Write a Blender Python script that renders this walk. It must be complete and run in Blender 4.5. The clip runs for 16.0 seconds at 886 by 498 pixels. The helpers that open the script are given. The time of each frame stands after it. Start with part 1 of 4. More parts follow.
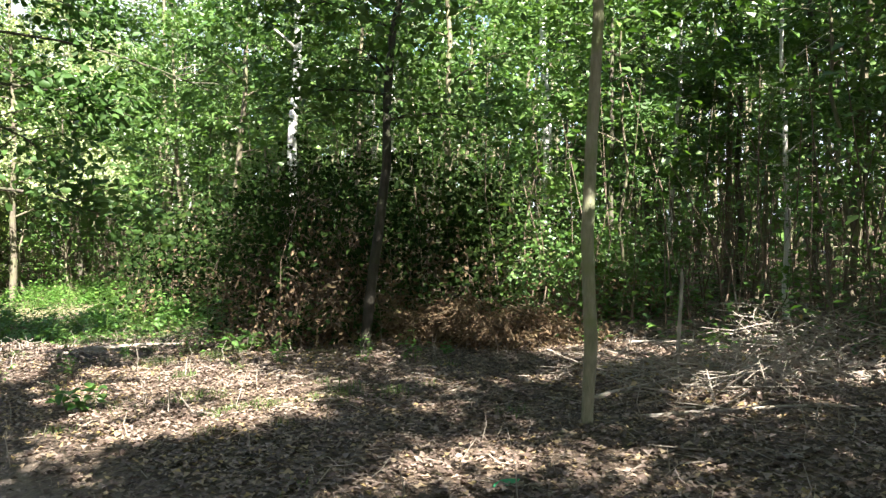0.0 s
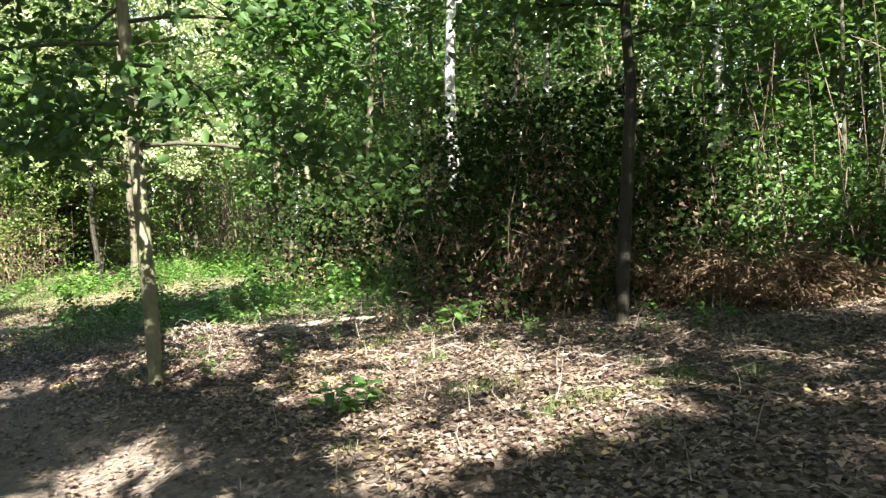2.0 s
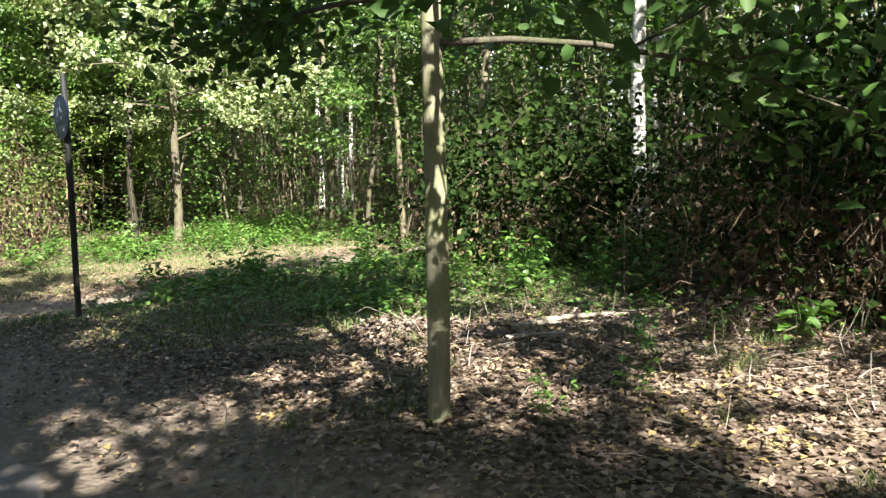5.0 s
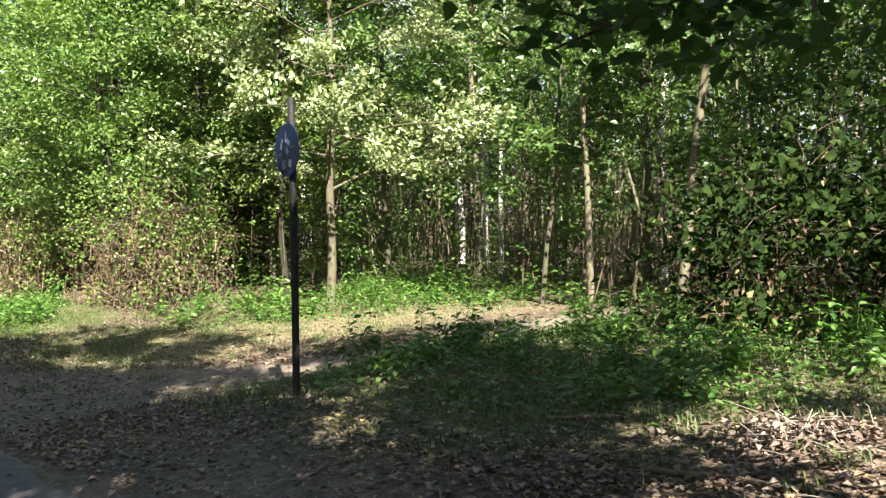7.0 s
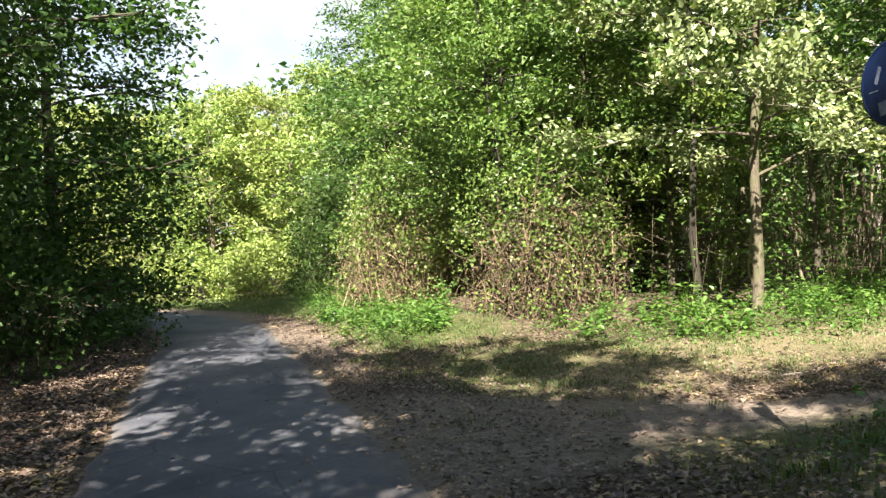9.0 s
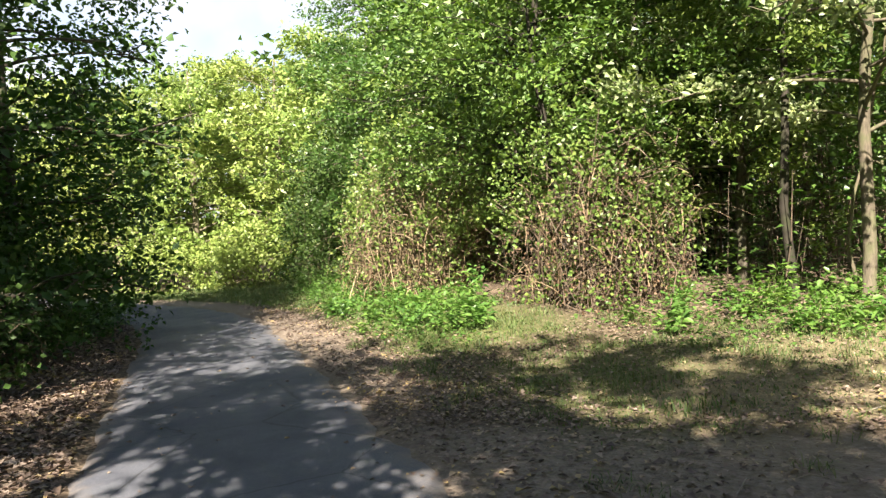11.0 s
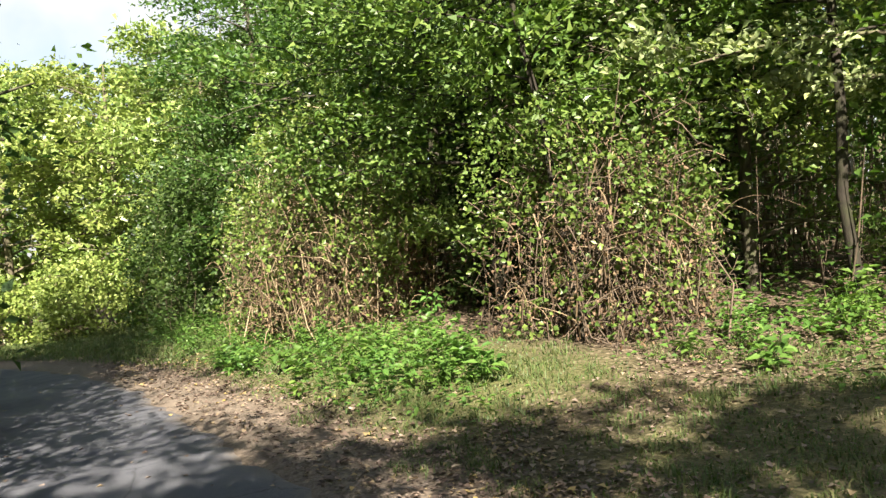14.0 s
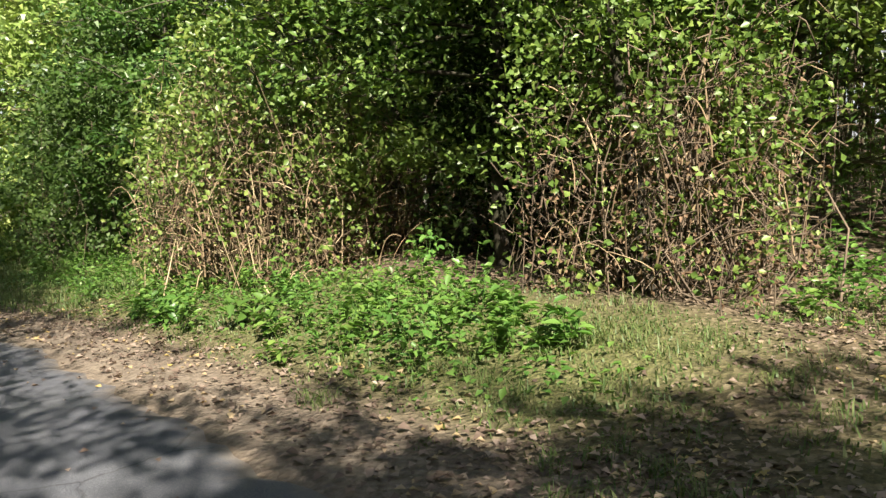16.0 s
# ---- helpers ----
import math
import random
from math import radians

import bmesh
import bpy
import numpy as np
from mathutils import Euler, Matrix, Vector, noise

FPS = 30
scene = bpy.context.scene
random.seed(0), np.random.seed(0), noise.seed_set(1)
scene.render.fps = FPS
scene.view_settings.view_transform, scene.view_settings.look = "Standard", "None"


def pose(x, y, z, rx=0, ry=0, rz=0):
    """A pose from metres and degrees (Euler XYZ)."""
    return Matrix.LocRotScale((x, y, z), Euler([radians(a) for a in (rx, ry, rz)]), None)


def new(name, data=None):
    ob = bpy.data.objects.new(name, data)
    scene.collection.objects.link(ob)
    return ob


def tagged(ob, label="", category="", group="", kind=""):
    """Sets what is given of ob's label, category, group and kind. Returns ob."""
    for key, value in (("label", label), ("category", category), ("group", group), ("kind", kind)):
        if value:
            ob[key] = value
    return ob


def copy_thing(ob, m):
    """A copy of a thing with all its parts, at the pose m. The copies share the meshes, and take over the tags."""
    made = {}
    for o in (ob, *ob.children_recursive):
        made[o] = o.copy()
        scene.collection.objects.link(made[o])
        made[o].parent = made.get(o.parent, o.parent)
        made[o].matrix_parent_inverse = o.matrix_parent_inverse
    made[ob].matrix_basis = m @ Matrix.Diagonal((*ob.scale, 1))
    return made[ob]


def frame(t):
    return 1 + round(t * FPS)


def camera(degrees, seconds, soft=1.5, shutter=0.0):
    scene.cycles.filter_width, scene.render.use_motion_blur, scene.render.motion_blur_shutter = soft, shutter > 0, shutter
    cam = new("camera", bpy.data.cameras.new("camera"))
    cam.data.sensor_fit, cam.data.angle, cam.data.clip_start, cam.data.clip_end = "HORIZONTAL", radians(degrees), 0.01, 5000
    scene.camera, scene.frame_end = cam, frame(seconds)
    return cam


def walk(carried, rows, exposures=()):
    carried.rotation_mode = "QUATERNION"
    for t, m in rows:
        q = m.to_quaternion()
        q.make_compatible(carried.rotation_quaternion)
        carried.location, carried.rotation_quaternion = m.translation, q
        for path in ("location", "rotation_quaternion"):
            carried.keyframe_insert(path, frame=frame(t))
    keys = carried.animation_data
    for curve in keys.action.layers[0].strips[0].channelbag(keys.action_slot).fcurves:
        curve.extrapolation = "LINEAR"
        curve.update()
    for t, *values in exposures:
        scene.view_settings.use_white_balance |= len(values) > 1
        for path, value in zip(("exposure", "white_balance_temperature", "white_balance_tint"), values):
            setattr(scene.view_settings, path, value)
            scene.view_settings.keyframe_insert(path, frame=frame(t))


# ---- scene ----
cam = camera(57.17, 16.0, soft=1.4)
# seconds, x, y, z, tilt, roll, yaw
WALK = [
    (0.0, 4.859, -4.259, 1.632, 88.32, -0.32, -2.35),
    (0.5, 4.445, -3.828, 1.620, 84.27, -0.16, -3.00),
    (1.0, 4.011, -3.451, 1.596, 83.32, -0.08, -3.70),
    (1.5, 3.466, -3.074, 1.561, 84.75, 1.34, -0.54),
    (2.0, 2.982, -2.676, 1.546, 85.39, 3.02, 1.78),
    (2.5, 2.475, -2.229, 1.514, 85.69, 2.27, 1.64),
    (3.0, 2.003, -1.818, 1.478, 85.58, 1.29, 3.14),
    (3.2, 1.809, -1.632, 1.471, 85.59, 1.11, 4.11),
    (5.3, -0.061, 0.007, 1.403, 83.17, 0.70, -0.47),
    (5.5, -0.252, 0.150, 1.389, 83.50, 1.48, 0.92),
    (6.0, -0.676, 0.561, 1.371, 84.55, 1.75, 5.81),
    (6.5, -1.197, 1.024, 1.344, 85.69, 1.60, 9.84),
    (7.0, -1.625, 1.487, 1.314, 87.36, 0.61, 5.67),
    (7.5, -2.097, 1.961, 1.308, 88.55, 1.23, 4.97),
    (8.0, -2.587, 2.419, 1.277, 87.75, 2.62, 11.68),
    (8.5, -3.123, 2.867, 1.264, 87.30, 3.34, 20.86),
    (9.0, -3.597, 3.318, 1.214, 88.17, 2.28, 28.52),
    (9.2, -3.781, 3.508, 1.209, 88.69, 2.04, 30.30),
    (11.3, -5.755, 5.334, 1.108, 86.76, 3.41, 25.80),
    (11.5, -5.942, 5.492, 1.097, 87.21, 3.31, 24.47),
    (12.0, -6.411, 5.848, 1.056, 87.15, 3.61, 21.88),
    (12.5, -6.910, 6.288, 1.008, 86.53, 5.08, 19.11),
    (13.0, -7.387, 6.725, 0.973, 86.60, 5.47, 17.14),
    (13.5, -7.867, 7.079, 0.982, 87.16, 4.75, 16.98),
    (14.0, -8.353, 7.531, 0.959, 88.04, 5.41, 15.32),
    (14.5, -8.900, 8.030, 0.907, 88.19, 6.63, 16.63),
    (15.0, -9.379, 8.468, 0.843, 88.05, 4.81, 15.73),
    (15.5, -9.828, 8.920, 0.795, 87.29, 2.84, 11.42),
    (16.0, -10.251, 9.340, 0.744, 83.93, 2.70, 6.65),
]
walk(cam, [(t, pose(x, y, z, rx, ry, rz)) for t, x, y, z, rx, ry, rz in WALK],
     [(0.0, 3.0, 6150, 11), (3.2, 2.68, 6200, 9), (5.5, 2.5, 6300, 9), (9.0, 2.32, 6600, 12), (13.0, 2.22, 6850, 12), (16.0, 1.86, 6800, 9)])

# ---- world and sun ----
SUN_AZ, SUN_EL = radians(290), radians(40)
world = bpy.data.worlds.new("sky")
scene.world = world
world.use_nodes = True
wn, wl = world.node_tree.nodes, world.node_tree.links
wn.clear()
sky = wn.new("ShaderNodeTexSky")
sky.sky_type, sky.sun_disc, sky.sun_elevation = "NISHITA", False, SUN_EL
sky.sun_rotation = radians(90) - SUN_AZ
sky.air_density, sky.dust_density = 1.0, 1.5
w_out, w_bg = wn.new("ShaderNodeOutputWorld"), wn.new("ShaderNodeBackground")
w_co, w_noise, w_ramp, w_mix = (wn.new("ShaderNodeTexCoord"), wn.new("ShaderNodeTexNoise"),
                                wn.new("ShaderNodeValToRGB"), wn.new("ShaderNodeMix"))
w_noise.inputs["Scale"].default_value, w_noise.inputs["Detail"].default_value = 2.2, 6.0
w_ramp.color_ramp.elements[0].position, w_ramp.color_ramp.elements[1].position = 0.36, 0.54
w_mix.data_type = "RGBA"
w_mix.inputs[7].default_value = (5.4, 5.5, 5.8, 1)
wl.new(w_co.outputs["Generated"], w_noise.inputs["Vector"])
wl.new(w_noise.outputs["Fac"], w_ramp.inputs["Fac"])
# the clouds stand low over the woods, the zenith is clear
w_sep, w_low, w_mul = wn.new("ShaderNodeSeparateXYZ"), wn.new("ShaderNodeMapRange"), wn.new("ShaderNodeMath")
w_low.inputs["From Min"].default_value, w_low.inputs["From Max"].default_value = 0.6, 0.38
w_mul.operation = "MULTIPLY"
wl.new(w_co.outputs["Generated"], w_sep.inputs[0])
wl.new(w_sep.outputs["Z"], w_low.inputs["Value"])
wl.new(w_low.outputs[0], w_mul.inputs[0])
wl.new(w_ramp.outputs["Color"], w_mul.inputs[1])
wl.new(w_mul.outputs[0], w_mix.inputs[0])
wl.new(sky.outputs["Color"], w_mix.inputs[6])
wl.new(w_mix.outputs[2], w_bg.inputs["Color"])
w_bg.inputs["Strength"].default_value = 0.05
wl.new(w_bg.outputs["Background"], w_out.inputs["Surface"])

sun_data = bpy.data.lights.new("sun", "SUN")
sun_data.energy, sun_data.angle, sun_data.color = 5.0, radians(0.55), (1.0, 0.93, 0.82)
sun = new("sun", sun_data)
sun_way = Vector((math.cos(SUN_AZ) * math.cos(SUN_EL), math.sin(SUN_AZ) * math.cos(SUN_EL), math.sin(SUN_EL)))
sun.rotation_euler = sun_way.to_track_quat("Z", "Y").to_euler()
sun.location = (10, -30, 30)

# ---- helpers for the plan: s runs along the lane, u to its right ----
RT = math.sqrt(0.5)


def xy(s, u):
    return (u - s) * RT, (u + s) * RT


def height(x, y):
    """The lie of the land."""
    x, y = np.asarray(x, float), np.asarray(y, float)
    s, u = (y - x) * RT, (x + y) * RT
    z = -0.103 + 0.0479 * 70 * np.tanh(x / 70) - 0.0085 * 70 * np.tanh(y / 70)
    side = np.clip((u - 1.9) / 2.0, 0, 1)
    z = z + side * (0.05 * np.sin(1.3 * x + 0.7 * y) * np.sin(0.9 * y - 0.4 * x) + 0.018 * np.sin(3.7 * x + 1.1) * np.sin(4.3 * y))
    # the bank beside the lane, under the tall hedge
    z = z + 0.28 * np.clip((u - 2.2) / 2.0, 0, 1) * np.clip((s - 16.0) / 3.0, 0, 1) * np.clip((44 - s) / 6.0, 0, 1)
    z = z + 0.15 * np.clip((-1.7 - u) / 1.5, 0, 1)
    # the litter bed stands a little proud of the lane, the side track lies a little lower
    z = z + 0.1 * np.clip((u - 1.8) / 0.9, 0, 1) * np.clip((9.4 - s) / 1.4, 0, 1)
    z = z - 0.08 * np.clip((u - 2.0) / 1.0, 0, 1) * np.clip((s - 9.4) / 1.0, 0, 1) * np.clip((14.5 - s) / 1.5, 0, 1)
    return z


def gz(x, y):
    return float(height(x, y))


def road_mid(s):
    """How far the middle of the lane has swung to the left, at s."""
    return -0.02 - 0.018 * np.clip(np.asarray(s, float) - 22, 0, None) ** 2


def road_half(s):
    s = np.asarray(s, float)
    return 1.22 + 0.02 * np.sin(1.7 * s)


# ---- mesh helpers ----
def quick(name, V, F, mat, smooth=False, F2=None, mat_index=None):
    """A mesh from arrays of corners and of faces with equally many corners (F2: more faces, of another count)."""
    me = bpy.data.meshes.new(name)
    V = np.asarray(V, np.float32)
    sets = [np.asarray(f, np.int32) for f in (F, F2) if f is not None and len(f)]
    counts = np.concatenate([np.full(len(f), f.shape[1], np.int32) for f in sets])
    loops = np.concatenate([f.ravel() for f in sets])
    me.vertices.add(len(V)), me.loops.add(len(loops)), me.polygons.add(len(counts))
    me.vertices.foreach_set("co", V.ravel())
    me.loops.foreach_set("vertex_index", loops)
    me.polygons.foreach_set("loop_start", np.concatenate([[0], np.cumsum(counts)[:-1]]).astype(np.int32))
    if smooth:
        me.polygons.foreach_set("use_smooth", np.ones(len(counts), bool))
    for m in mat if isinstance(mat, (list, tuple)) else [mat]:
        me.materials.append(m)
    if mat_index is not None:
        me.polygons.foreach_set("material_index", np.asarray(mat_index, np.int32))
    me.update(calc_edges=True)
    return me


def join(parts):
    """Joins (V, F) pairs."""
    off, vs, fs = 0, [], []
    for v, f in parts:
        if len(v):
            vs.append(v), fs.append(np.asarray(f) + off)
            off += len(v)
    return np.concatenate(vs), np.concatenate(fs)


def tube(path, radii, sides=6):
    """A tapering tube along a path; quads."""
    P, r = np.asarray(path, float), np.asarray(radii, float)
    t = np.gradient(P, axis=0)
    t /= np.linalg.norm(t, axis=1, keepdims=True) + 1e-9
    ref = np.where(np.abs(t[:, 2:3]) > 0.8, [[1.0, 0.0, 0.0]], [[0.0, 0.0, 1.0]])
    ref[:] = ref[0]
    a = np.cross(t, ref)
    a /= np.linalg.norm(a, axis=1, keepdims=True) + 1e-9
    b = np.cross(t, a)
    ang = np.linspace(0, 2 * math.pi, sides, endpoint=False)
    V = P[:, None] + r[:, None, None] * (np.cos(ang)[None, :, None] * a[:, None] + np.sin(ang)[None, :, None] * b[:, None])
    n = len(P)
    i, j = np.meshgrid(np.arange(n - 1), np.arange(sides), indexing="ij")
    j2 = (j + 1) % sides
    F = np.stack([i * sides + j, i * sides + j2, (i + 1) * sides + j2, (i + 1) * sides + j], -1).reshape(-1, 4)
    return V.reshape(-1, 3), F


def unit(a):
    return a / (np.linalg.norm(a, axis=-1, keepdims=True) + 1e-9)


def leaves(rng, P, size, up=0.8, out=None, wide=0.3, fine=False, curl=0.12):
    """Leaves at the points P: folded lozenges, or with more corners where they are seen near."""
    n = len(P)
    size = np.broadcast_to(size, (n,)) * rng.uniform(0.65, 1.3, n)
    N = unit(rng.normal(0, 1, (n, 3)) * (1 - up) + np.array([0, 0, up]))
    D = rng.normal(0, 1, (n, 3)) if out is None else out + rng.normal(0, 0.5, (n, 3))
    D = unit(D - (D * N).sum(1, keepdims=True) * N)
    S = np.cross(N, D)
    L = size[:, None]
    if fine is None:
        # far off: one bent corner is enough
        pts = [P - S * L * wide * 0.9, P + S * L * wide * 0.9 + N * L * curl, P + D * L]
        V = np.stack(pts, 1).reshape(-1, 3)
        return V, np.arange(n)[:, None] * 3 + [0, 1, 2]
    if not fine:
        pts = [P, P + D * L * 0.45 + S * L * wide + N * L * curl, P + D * L - N * L * curl, P + D * L * 0.45 - S * L * wide + N * L * curl]
        V = np.stack(pts, 1).reshape(-1, 3)
        k = np.arange(n)[:, None] * 4
        return V, np.concatenate([k + [0, 1, 2], k + [0, 2, 3]])
    pts = [P, P + D * L * 0.3 + S * L * wide + N * L * curl * 0.8, P + D * L * 0.7 + S * L * wide * 0.75 + N * L * curl * 0.5, P + D * L - N * L * curl,
           P + D * L * 0.7 - S * L * wide * 0.75 + N * L * curl * 0.5, P + D * L * 0.3 - S * L * wide + N * L * curl * 0.8]
    V = np.stack(pts, 1).reshape(-1, 3)
    k = np.arange(n)[:, None] * 6
    return V, np.concatenate([k + [0, 1, 2], k + [0, 2, 3], k + [0, 3, 4], k + [0, 4, 5]])


def blades(rng, P, h, lean=0.35, w=0.006):
    """Grass blades: narrow bent triangles."""
    n = len(P)
    h = np.broadcast_to(h, (n,)) * rng.uniform(0.5, 1.3, n)
    a = rng.uniform(0, 2 * math.pi, n)
    d = np.stack([np.cos(a), np.sin(a), 0 * a], 1)
    p = np.stack([-np.sin(a), np.cos(a), 0 * a], 1)
    H, up = h[:, None], np.array([0, 0, 1.0])
    k1 = np.minimum(rng.uniform(0.1, 1, n)[:, None] * lean, 2.3)
    W = w * rng.uniform(0.7, 1.5, n)[:, None]
    mid = P + up * H * 0.6 + d * H * k1 * 0.4
    tip = P + up * H * (1 - k1 * 0.4) + d * H * k1 * 1.5
    V = np.stack([P - p * W, P + p * W, mid + p * W * 0.8, mid - p * W * 0.8, tip], 1).reshape(-1, 3)
    k = np.arange(n)[:, None] * 5
    return V, np.concatenate([k + [0, 1, 2], k + [0, 2, 3], k + [3, 2, 4]])


def sticks(rng, P, Q, r, sides=3, bend=0.08):
    """Thin twigs from each P to each Q, bent in the middle; quads."""
    n = len(P)
    r = np.broadcast_to(r, (n,))[:, None]
    d = Q - P
    L = np.linalg.norm(d, axis=1, keepdims=True)
    mid = (P + Q) / 2 + rng.normal(0, 1, (n, 3)) * L * bend
    t = unit(d)
    a = unit(np.cross(t, rng.normal(0, 1, (n, 3))))
    b = np.cross(t, a)
    rings = []
    for c, k in ((P, 1.0), (mid, 0.8), (Q, 0.35)):
        for j in range(sides):
            w = 2 * math.pi * j / sides
            rings.append(c + r * k * (math.cos(w) * a + math.sin(w) * b))
    V = np.stack(rings, 1).reshape(-1, 3)
    F = []
    for i in range(2):
        for j in range(sides):
            j2 = (j + 1) % sides
            F.append([i * sides + j, i * sides + j2, (i + 1) * sides + j2, (i + 1) * sides + j])
    F = np.array(F)
    return V, (np.arange(n)[:, None, None] * 3 * sides + F[None]).reshape(-1, 4)


def thing(name, m, label, category, group="", kind=""):
    e = new(name)
    e.empty_display_size = 0.2
    e.matrix_basis = m
    return tagged(e, label, category, group, kind)


def part(name, me, parent, label=""):
    ob = new(name, me)
    ob.parent = parent
    if name.endswith("_tangle"):
        ob["kind"] = "stuff"
    return tagged(ob, label)


def stuff(name, me, label, category):
    return tagged(new(name, me), label, category, kind="stuff")


# ---- materials ----
def base_mat(name):
    m = bpy.data.materials.new(name)
    m.use_nodes = True
    nt = m.node_tree
    return m, nt.nodes, nt.links, nt.nodes["Principled BSDF"], nt.nodes["Material Output"]


def ramp(nodes, stops):
    r = nodes.new("ShaderNodeValToRGB")
    while len(r.color_ramp.elements) < len(stops):
        r.color_ramp.elements.new(0.5)
    for e, (p, c) in zip(r.color_ramp.elements, stops):
        e.position, e.color = p, (*c, 1)
    return r


def noise_of(nodes, links, scale, detail=4.0, vec=None, rough=0.6):
    n = nodes.new("ShaderNodeTexNoise")
    n.inputs["Scale"].default_value, n.inputs["Detail"].default_value, n.inputs["Roughness"].default_value = scale, detail, rough
    if vec is not None:
        links.new(vec, n.inputs["Vector"])
    return n


def mix_rgb(nodes, links, fac, a, b, mode="MIX"):
    m = nodes.new("ShaderNodeMix")
    m.data_type, m.blend_type = "RGBA", mode
    for sock, v in ((m.inputs[0], fac), (m.inputs[6], a), (m.inputs[7], b)):
        if hasattr(v, "is_output"):
            links.new(v, sock)
        else:
            sock.default_value = v if isinstance(v, float) else (*v, 1)
    return m.outputs[2]


def leaf_mat(name, cols, through_col, share=0.24, rough=0.42, spec=0.45):
    """Leaf green in cols (dark to light), with light that passes through."""
    m, nodes, links, bs, out = base_mat(name)
    geo, info = nodes.new("ShaderNodeNewGeometry"), nodes.new("ShaderNodeObjectInfo")
    n = len(cols)
    r = ramp(nodes, [(i / (n - 1), c) for i, c in enumerate(cols)])
    big = noise_of(nodes, links, 0.9, 3.0, geo.outputs["Position"])
    add = nodes.new("ShaderNodeMath")
    add.operation = "MULTIPLY_ADD"
    links.new(geo.outputs["Random Per Island"], add.inputs[0])
    add.inputs[1].default_value = 0.6
    sub = nodes.new("ShaderNodeMath")
    sub.operation = "MULTIPLY_ADD"
    links.new(big.outputs["Fac"], sub.inputs[0])
    sub.inputs[1].default_value, sub.inputs[2].default_value = 0.7, -0.15
    links.new(sub.outputs[0], add.inputs[2])
    links.new(add.outputs[0], r.inputs["Fac"])
    var = nodes.new("ShaderNodeHueSaturation")
    hue = nodes.new("ShaderNodeMapRange")
    hue.inputs["To Min"].default_value, hue.inputs["To Max"].default_value = 0.485, 0.51
    links.new(info.outputs["Random"], hue.inputs["Value"])
    links.new(hue.outputs[0], var.inputs["Hue"])
    links.new(r.outputs["Color"], var.inputs["Color"])
    links.new(var.outputs["Color"], bs.inputs["Base Color"])
    bs.inputs["Roughness"].default_value, bs.inputs["Specular IOR Level"].default_value = rough, spec
    tr = nodes.new("ShaderNodeBsdfTranslucent")
    links.new(mix_rgb(nodes, links, 1.0, var.outputs["Color"], through_col, "MULTIPLY"), tr.inputs["Color"])
    mx = nodes.new("ShaderNodeMixShader")
    mx.inputs[0].default_value = share
    links.new(bs.outputs[0], mx.inputs[1]), links.new(tr.outputs[0], mx.inputs[2])
    links.new(mx.outputs[0], out.inputs["Surface"])
    return m


def bark_mat(name, dark, light, moss=None, scale=9.0, stretch=0.22, bump=0.5, bands=False):
    m, nodes, links, bs, out = base_mat(name)
    co, mp = nodes.new("ShaderNodeTexCoord"), nodes.new("ShaderNodeMapping")
    mp.inputs["Scale"].default_value = (1, 1, stretch)
    links.new(co.outputs["Object"], mp.inputs["Vector"])
    fine = noise_of(nodes, links, scale * 4, 6.0, mp.outputs["Vector"], 0.7)
    big = noise_of(nodes, links, scale * 0.35, 3.0, co.outputs["Object"])
    r = ramp(nodes, [(0.3, dark), (0.7, light)])
    links.new(fine.outputs["Fac"], r.inputs["Fac"])
    colour = r.outputs["Color"]
    if moss:
        mr = ramp(nodes, [(0.45, (0, 0, 0)), (0.62, (0.75, 0.75, 0.75))])
        links.new(big.outputs["Fac"], mr.inputs["Fac"])
        colour = mix_rgb(nodes, links, mr.outputs["Color"], colour, moss)
    if bands:
        mb = nodes.new("ShaderNodeMapping")
        mb.inputs["Scale"].default_value = (1.2, 1.2, 9)
        links.new(co.outputs["Object"], mb.inputs["Vector"])
        nb = noise_of(nodes, links, 2.4, 4.0, mb.outputs["Vector"], 0.6)
        br = ramp(nodes, [(0.58, (0, 0, 0)), (0.66, (0.9, 0.9, 0.9))])
        links.new(nb.outputs["Fac"], br.inputs["Fac"])
        colour = mix_rgb(nodes, links, br.outputs["Color"], colour, (0.05, 0.045, 0.04))
    links.new(colour, bs.inputs["Base Color"])
    bs.inputs["Roughness"].default_value, bs.inputs["Specular IOR Level"].default_value = 0.85, 0.25
    bp = nodes.new("ShaderNodeBump")
    bp.inputs["Strength"].default_value, bp.inputs["Distance"].default_value = bump, 0.01
    links.new(fine.outputs["Fac"], bp.inputs["Height"])
    links.new(bp.outputs["Normal"], bs.inputs["Normal"])
    return m


